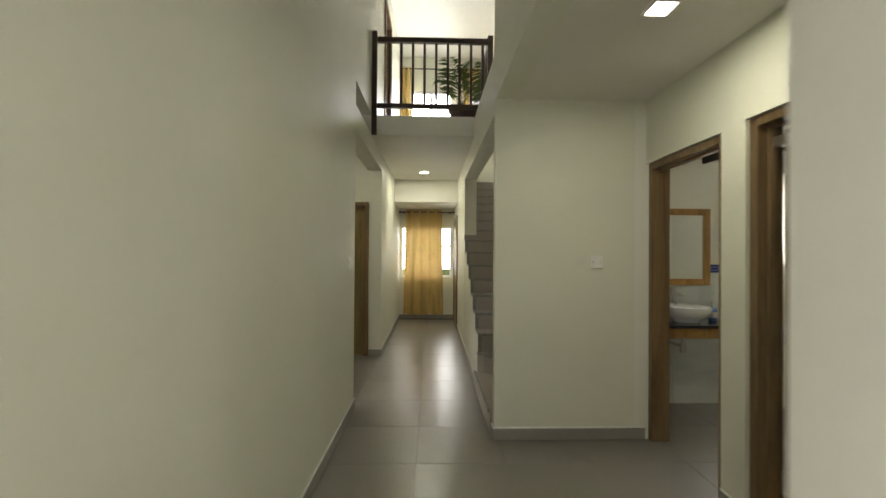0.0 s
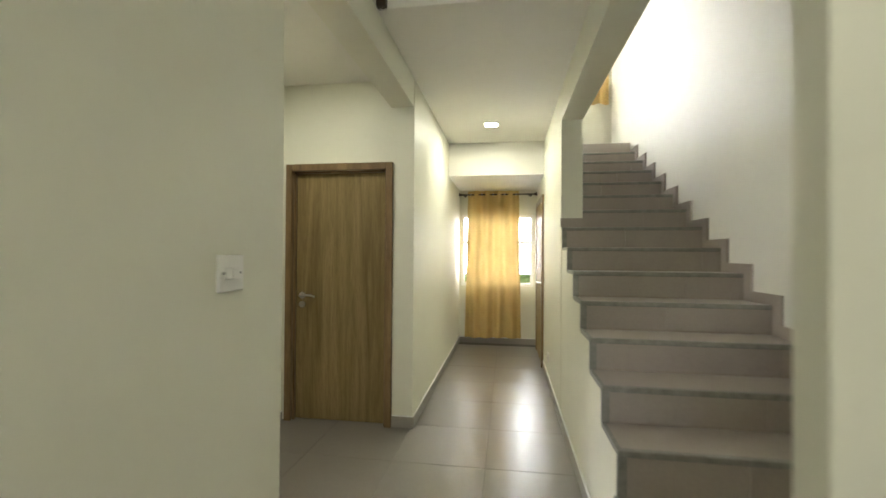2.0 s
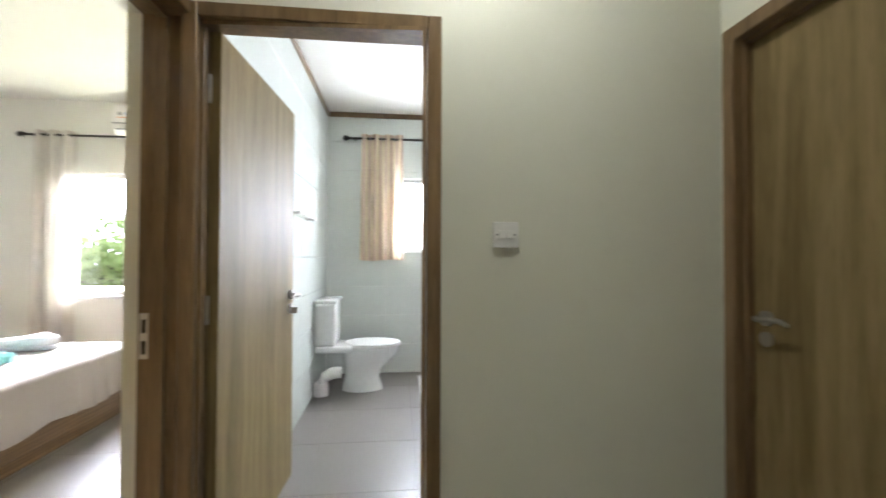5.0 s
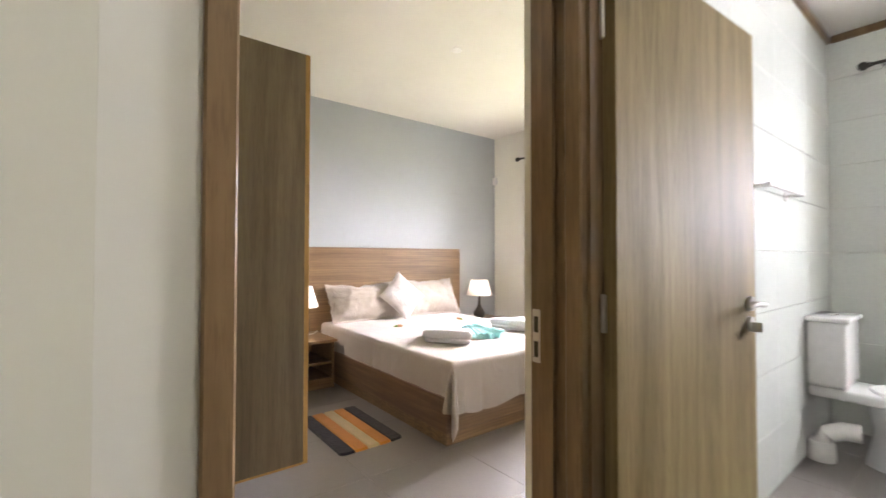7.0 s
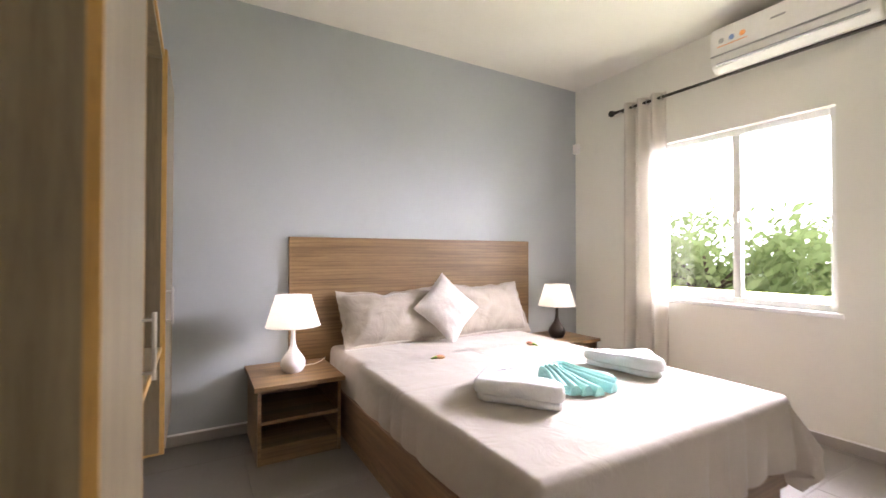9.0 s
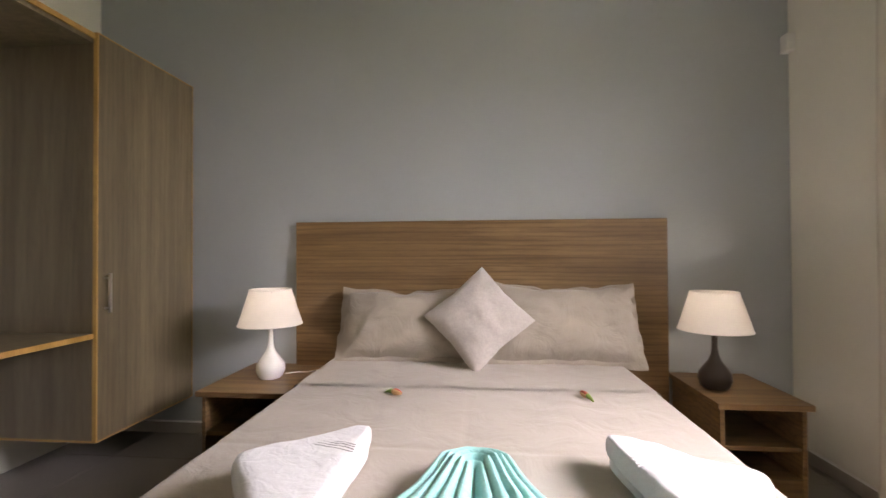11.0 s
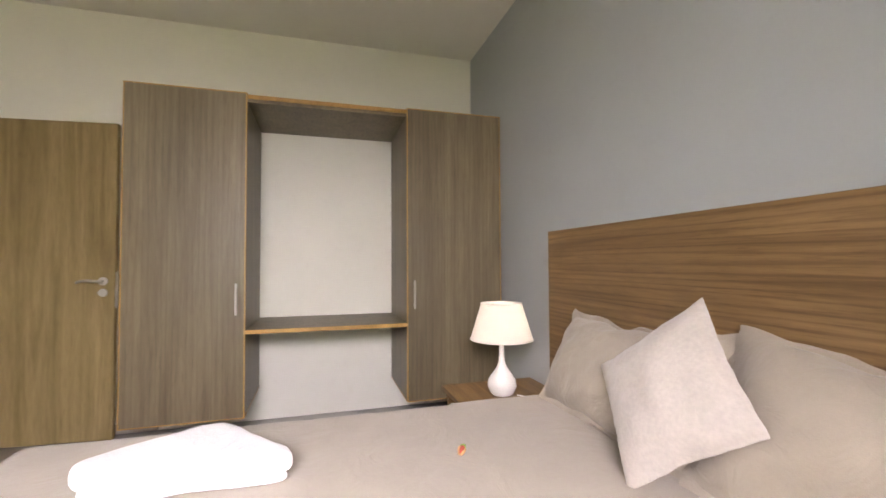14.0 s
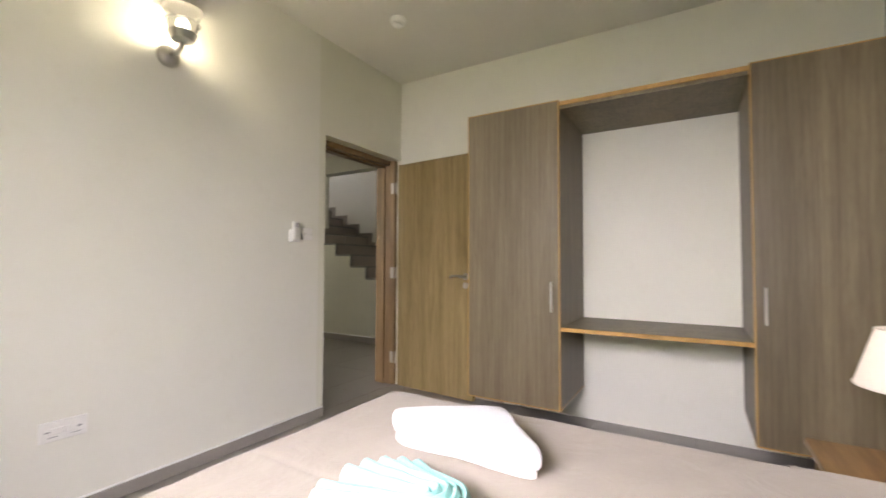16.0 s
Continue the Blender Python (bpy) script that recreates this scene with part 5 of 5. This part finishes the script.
part("mirror_glass", boxm(2.559, 3.021, 4.385, 4.398, 1.159, 1.751), mm, mr)
vt = thing("vanity_counter", (2.73, 4.17, 0.70), "black stone vanity counter on a wooden apron", "counter")
part("worktop", boxm(2.155, 3.09, 3.94, 4.398, 0.775, 0.80, r=0.003, seg=1), BLACK, vt)
part("apron", boxm(2.16, 2.97, 3.97, 4.398, 0.69, 0.774), MIRROR_WOOD, vt, "honey-coloured wooden apron")
bs = thing("wash_basin", (2.72, 4.16, 0.80), "round white ceramic vessel basin", "basin")
part("bowl", lathe(bmesh.new(), 2.72, 4.16, [(0.10, 0.801), (0.105, 0.815), (0.16, 0.85), (0.195, 0.90), (0.20, 0.935), (0.192, 0.938), (0.18, 0.90), (0.14, 0.85), (0.04, 0.835)], 40), CERAMIC, bs, "", True)
tp = thing("tap", (2.74, 4.365, 0.80), "chrome basin mixer tap", "tap")
part("body", rod(bmesh.new(), (2.74, 4.365, 0.80), (2.74, 4.365, 1.06), 0.020), STEEL, tp, "", True)
part("spout", tube(bmesh.new(), [(2.74, 4.36, 1.02), (2.74, 4.30, 1.025), (2.74, 4.23, 1.015)], 0.013, 10), STEEL, tp, "", True)
part("lever", boxm(2.68, 2.75, 4.35, 4.375, 1.062, 1.074, r=0.003, seg=1), STEEL, tp)
so = thing("soap_bottle", (2.985, 4.20, 0.80), "blue and white soap dispenser bottle", "bottle")
part("bottle", lathe(bmesh.new(), 2.985, 4.20, [(0.028, 0.801), (0.032, 0.81), (0.032, 0.90), (0.02, 0.925), (0.011, 0.93)]), plain("blue_bottle", (0.08, 0.16, 0.36), 0.2), so, "", True)
part("pump", tube(bmesh.new(), [(2.985, 4.20, 0.93), (2.985, 4.20, 0.965), (2.965, 4.18, 0.968)], 0.006, 8), PLASTIC, so, "white pump head", True)
part("label", lathe(bmesh.new(), 2.985, 4.20, [(0.0325, 0.83), (0.0325, 0.88)], 28, False), PLASTIC, so)
sp = solid("soap_bar", ball(bmesh.new(), (3.03, 4.05, 0.816), 0.03, (1.3, 0.8, 0.5)), plain("yellow_soap", (0.62, 0.56, 0.16), 0.5), "small yellow bar of soap on the counter", "soap", "", True)
pt = thing("bottle_trap", (2.72, 4.2, 0.55), "chrome bottle trap under the basin", "pipe")
part("pipe", rod(bmesh.new(), (2.72, 4.20, 0.69), (2.72, 4.20, 0.60), 0.016), STEEL, pt, "", True)
part("cup", rod(bmesh.new(), (2.72, 4.20, 0.60), (2.72, 4.20, 0.52), 0.03), STEEL, pt, "", True)
part("outlet", rod(bmesh.new(), (2.72, 4.20, 0.57), (2.72, 4.40, 0.57), 0.014), STEEL, pt, "", True)
rr = thing("shower_rod", (3.3, 3.7, 2.3), "dark metal rail on a bracket near the ceiling", "rail")
part("bar", boxm(2.95, 3.70, 4.10, 4.13, 2.295, 2.325, r=0.004, seg=1), IRON, rr)
part("bracket", boxm(3.02, 3.05, 4.10, 4.409, 2.235, 2.294, r=0.004, seg=1), IRON, rr)

# ---- gallery upstairs ----
rl = thing("railing", (0.5, 5.33, 2.7), "dark wooden gallery railing with square balusters", "railing")


def rail_box(*a):
    return boxm(*a, r=0.004, seg=1)


part("post", rail_box(-0.188, -0.132, 5.235, 5.29, 2.70, 3.86), RAIL_WOOD, rl)
part("post", rail_box(1.115, 1.175, 5.29, 5.35, 2.90, 3.86), RAIL_WOOD, rl)
part("handrail", rail_box(-0.131, 1.114, 5.245, 5.305, 3.745, 3.80), RAIL_WOOD, rl)
part("lower_rail", rail_box(-0.131, 1.114, 5.25, 5.295, 3.005, 3.055), RAIL_WOOD, rl)
for i in range(9):
    x = 0.005 + 0.131 * i
    part("baluster", rail_box(x - 0.014, x + 0.014, 5.26, 5.288, 3.056, 3.744), RAIL_WOOD, rl)
part("handrail", rail_box(1.115, 1.175, 5.351, 8.4, 3.745, 3.80), RAIL_WOOD, rl)
part("lower_rail", rail_box(1.122, 1.168, 5.351, 8.4, 3.005, 3.055), RAIL_WOOD, rl)
for i in range(22):
    y = 5.48 + 0.131 * i
    part("baluster", rail_box(1.131, 1.159, y - 0.014, y + 0.014, 3.056, 3.744), RAIL_WOOD, rl)

LEAFY = thin_cloth("green_leaf", (0.09, 0.13, 0.05), 0.25)
pp = thing("potted_palm", (0.86, 5.62, 2.92), "potted palm in a brown bowl on the gallery floor", "plant")
part("pot", lathe(bmesh.new(), 0.86, 5.62, [(0.10, 2.921), (0.13, 2.96), (0.175, 3.08), (0.185, 3.10), (0.19, 3.115), (0.17, 3.115), (0.16, 3.09)]), plain("brown_pot", (0.075, 0.035, 0.025), 0.35), pp, "glazed dark brown pot", True)
part("soil", lathe(bmesh.new(), 0.86, 5.62, [(0.16, 3.08), (0.165, 3.095)]), plain("soil", (0.03, 0.022, 0.016), 0.95), pp)


def frond(bm, root, az, length, rise, droop, leaflets, width, rnd):
    d = Vector((math.cos(az), math.sin(az), 0))
    s = Vector((-d.y, d.x, 0))
    pts = []
    for k in range(leaflets + 1):
        t = k / leaflets
        pts.append(Vector(root) + d * length * (t ** 1.15) * math.cos(rise) + Vector((0, 0, length * (math.sin(rise) * t - droop * t * t))))
    rings = []
    for k, p in enumerate(pts):
        w = 0.004 * (1 - k / leaflets) + 0.001
        rings.append([bm.verts.new(p + s * w), bm.verts.new(p - s * w), bm.verts.new(p + Vector((0, 0, -w * 2)))])
    for a, b in zip(rings, rings[1:]):
        for k in range(3):
            bm.faces.new((a[k], a[(k + 1) % 3], b[(k + 1) % 3], b[k]))
    for k in range(int(leaflets * 0.25), leaflets):
        p, t = pts[k], k / leaflets
        f = (pts[k + 1] - p).normalized()
        for sg in (1, -1):
            L = width * (0.5 + 0.7 * math.sin(math.pi * min(1, 0.2 + t * 0.8))) * (0.85 + 0.3 * rnd.random())
            e = (f * 0.75 + s * sg * 0.8 + Vector((0, 0, -0.15 - 0.3 * rnd.random()))).normalized()
            n = (f - e * f.dot(e)).normalized() * L * 0.055
            m = p + e * L * 0.5 + Vector((0, 0, 0.01 * L))
            q = p + e * L + Vector((0, 0, -0.12 * L))
            a, b, c, g = bm.verts.new(p), bm.verts.new(m + n), bm.verts.new(q), bm.verts.new(m - n)
            bm.faces.new((a, b, c, g))


rnd = random.Random(5)
for k in range(9):
    bm = bmesh.new()
    az = k * 2.4 + rnd.random()
    x, y = 0.86 + 0.04 * math.cos(az), 5.62 + 0.04 * math.sin(az)
    frond(bm, (x, y, 3.09), az, 0.60 + 0.35 * rnd.random(), radians(72 - 16 * rnd.random()), 0.30 + 0.25 * rnd.random(), 18, 0.20, rnd)
    part("frond", bm, LEAFY, pp)

# ---- outdoors ----
GRASS = plain("lawn", (0.06, 0.10, 0.03), 0.9, vary=0.3)
solid("ground", boxm(-300, 300, -300, 300, -0.6, -0.5), GRASS, "green lawn around the house", "ground")
solid("eave", boxm(-6.0, -4.61, -1.0, 6.4, 2.90, 3.05), WHITE_WALL, "white soffit of the roof overhang", "eave")
SKY_GLOW = glow("hazy_sky", (0.93, 0.97, 1.0), 8.0)
solid("backdrop_west", boxm(-70.5, -70, -90, 90, -0.5, 60), SKY_GLOW, "hazy white sky beyond the garden", "sky")
solid("backdrop_north", boxm(-69.9, 90, 80, 80.5, -0.5, 60), SKY_GLOW, "hazy white sky beyond the garden", "sky")
LEAF_OUT = thin_cloth("tree_leaf", (0.24, 0.32, 0.13), 0.5)
BARK = wood("bark", (0.05, 0.035, 0.02), (0.12, 0.09, 0.06), "z", 0.9)


def bush_tree(x, y, h, spread, seed):
    r = random.Random(seed)
    t = thing("tree", (x, y, -0.5), "leafy green garden tree beyond the window", "tree", "garden trees")
    part("trunk", tube(bmesh.new(), [(x, y, -0.5), (x + 0.1, y, -0.5 + h * 0.3), (x, y + 0.1, -0.5 + h * 0.6), (x, y, -0.5 + h * 0.85)], [0.12, 0.09, 0.06, 0.03], 8), BARK, t, "", True)
    clumps = []
    for k in range(14):
        a, q = r.random() * 6.283, spread * (0.25 + 0.75 * r.random())
        c = Vector((x + q * math.cos(a), y + q * math.sin(a), -0.5 + h * (0.30 + 0.65 * r.random())))
        clumps.append(c)
        part("limb", tube(bmesh.new(), [(x, y, -0.5 + h * 0.35), (x + (c.x - x) * 0.5, y + (c.y - y) * 0.5, (c.z + h * 0.3) / 2), tuple(c)], [0.04, 0.03, 0.012], 6), BARK, t)
    V, F = [], []
    for c in clumps:
        for k in range(170):
            v = Vector((r.gauss(0, 1), r.gauss(0, 1), r.gauss(0, 0.8))) * spread * 0.22
            p = c + v
            n = Vector((r.gauss(0, 1), r.gauss(0, 1), r.gauss(0.6, 1))).normalized()
            e = n.orthogonal().normalized()
            g = n.cross(e)
            s = 0.06 + 0.07 * r.random()
            b = len(V)
            V += [p + e * s * 1.6, p + g * s * 0.6, p - e * s * 1.6, p - g * s * 0.6]
            F.append((b, b + 1, b + 2, b + 3))
    me = bpy.data.meshes.new("crown")
    me.from_pydata([tuple(v) for v in V], [], F)
    me.materials.append(LEAF_OUT)
    o = new("crown", me)
    o.parent = t
    o.matrix_parent_inverse = Matrix.Translation(-t.location)


for i, (x, y, h, s) in enumerate([(-11, -1.5, 1.9, 1.6), (-12, 2.2, 1.6, 1.5), (-10.5, 5.5, 1.7, 1.4), (-14, 0.5, 2.1, 1.9), (-13, 8, 2.6, 2.0), (-15, -6, 3, 2.3),
                                  (-1.6, 20.2, 2.3, 1.8), (2.0, 20.6, 2.4, 1.8), (0.2, 23.5, 2.6, 2.2)]):
    bush_tree(x, y, h, s, i)
pm = thing("palm", (-8.2, 3.4, -0.5), "young palm with arching fronds outside the window", "palm")
part("trunk", tube(bmesh.new(), [(-8.2, 3.4, -0.5), (-8.18, 3.42, 0.0), (-8.2, 3.4, 0.3)], [0.13, 0.11, 0.09], 10), BARK, pm, "", True)
for k in range(11):
    bm = bmesh.new()
    frond(bm, (-8.2, 3.4, 0.28), k * 0.571 + 0.2 * rnd.random(), 1.7 + 0.5 * rnd.random(), radians(52 + 14 * rnd.random()), 0.62, 30, 0.42, rnd)
    part("frond", bm, LEAF_OUT, pm)

# ---- wall tiles of the wet rooms ----
floor_ob = bpy.data.objects["floor"]
bath_s, bath_w = bpy.data.objects["wall_bedroom_north"], bpy.data.objects["wall_bath_west"]
wc_n = bpy.data.objects["wall_wc_north"]


def tile_mesh(name, w, h, t, mat, flat):
    """A tile with bevelled edges. flat: the way that its face looks ('z', 'y' or 'x')."""
    e = 0.0015
    V = [(-w / 2, -h / 2, -t), (w / 2, -h / 2, -t), (w / 2, h / 2, -t), (-w / 2, h / 2, -t),
         (-w / 2, -h / 2, -e), (w / 2, -h / 2, -e), (w / 2, h / 2, -e), (-w / 2, h / 2, -e),
         (-w / 2 + e, -h / 2 + e, 0), (w / 2 - e, -h / 2 + e, 0), (w / 2 - e, h / 2 - e, 0), (-w / 2 + e, h / 2 - e, 0)]
    F = [(8, 9, 10, 11)] + [(a + b, a + (b + 1) % 4, a + 4 + (b + 1) % 4, a + 4 + b) for a in (0, 4) for b in range(4)]
    turn = {"z": lambda p: p, "y": lambda p: (-p[0], p[2], p[1]), "-y": lambda p: (p[0], -p[2], p[1]), "x": lambda p: (p[2], p[0], p[1])}[flat]
    me = bpy.data.meshes.new(name)
    me.from_pydata([turn(v) for v in V], [], F)
    me.materials.append(mat)
    return me


def tile_obj(me, at, parent):
    o = new("tile", me)
    o.parent = parent
    o.location = at
    return o


def wall_tiles(flat, p, a0, a1, z1, parent, mat, holes=(), w=0.60, h=0.30):
    me_cache = {}
    z = 0.0
    while z < z1 - 0.01:
        hh = min(h, z1 - z)
        a = a0
        while a < a1 - 0.01:
            ww = min(w, a1 - a)
            cuts = [(a, a + ww, z, z + hh)]
            for q in holes:
                nxt = []
                for c in cuts:
                    if c[1] <= q[0] or c[0] >= q[1] or c[3] <= q[2] or c[2] >= q[3]:
                        nxt.append(c)
                        continue
                    if c[0] < q[0]:
                        nxt.append((c[0], q[0], c[2], c[3]))
                    if c[1] > q[1]:
                        nxt.append((q[1], c[1], c[2], c[3]))
                    m0, m1 = max(c[0], q[0]), min(c[1], q[1])
                    if c[2] < q[2]:
                        nxt.append((m0, m1, c[2], q[2]))
                    if c[3] > q[3]:
                        nxt.append((m0, m1, q[3], c[3]))
                cuts = nxt
            for c in cuts:
                k = (round(c[1] - c[0] - 0.002, 4), round(c[3] - c[2] - 0.002, 4))
                if min(k) < 0.008:
                    continue
                if k not in me_cache:
                    me_cache[k] = tile_mesh("tile", *k, 0.0085, mat, flat)
                m, zz = (c[0] + c[1]) / 2, (c[2] + c[3]) / 2
                tile_obj(me_cache[k], (p, m, zz) if flat == "x" else (m, p, zz), parent)
            a += w
        z += h


wall_tiles("y", 4.271, -4.253, -1.412, 2.70, bath_s, BATH_TILE)
wall_tiles("x", -4.253, 4.272, 6.30, 2.70, bath_w, BATH_TILE, [(5.02, 5.90, 1.25, 2.03)])
wall_tiles("-y", 4.401, 2.152, 3.70, 1.215, wc_n, BATH_TILE)
MOSAIC = tilemat("blue_mosaic", (0.035, 0.06, 0.30), 0.15, 0.25)
mos = tile_mesh("tile", 0.0235, 0.0235, 0.008, MOSAIC, "-y")
for i in range(47):
    for j in range(3):
        tile_obj(mos, (2.165 + 0.0255 * i, 4.402, 1.2285 + 0.0265 * j), wc_n)

# ---- floor tiles ----
full = tile_mesh("tile", 0.598, 0.598, 0.012, FLOOR_TILE, "z")
cut = tile_mesh("tile", 0.598, 0.386, 0.012, FLOOR_TILE, "z")
for i in range(-9, 7):
    x = 0.70 + 0.6 * i
    for j in range(-13, 9):
        y = 5.40 + 0.6 * j
        rooms = ((-0.4, 1.2, -2.3, 9.6), (-4.9, -0.3, 4.5, 6.6), (0.9, 3.9, 0.7, 4.5))
        if any(a < x < b and c < y < d for a, b, c, d in rooms):
            tile_obj(full, (x, y, 0), floor_ob)
    if x < -0.4:
        tile_obj(cut, (x, 4.306, 0), floor_ob)
        for j in range(6):
            tile_obj(full, (x, 3.81 - 0.6 * j, 0), floor_ob)
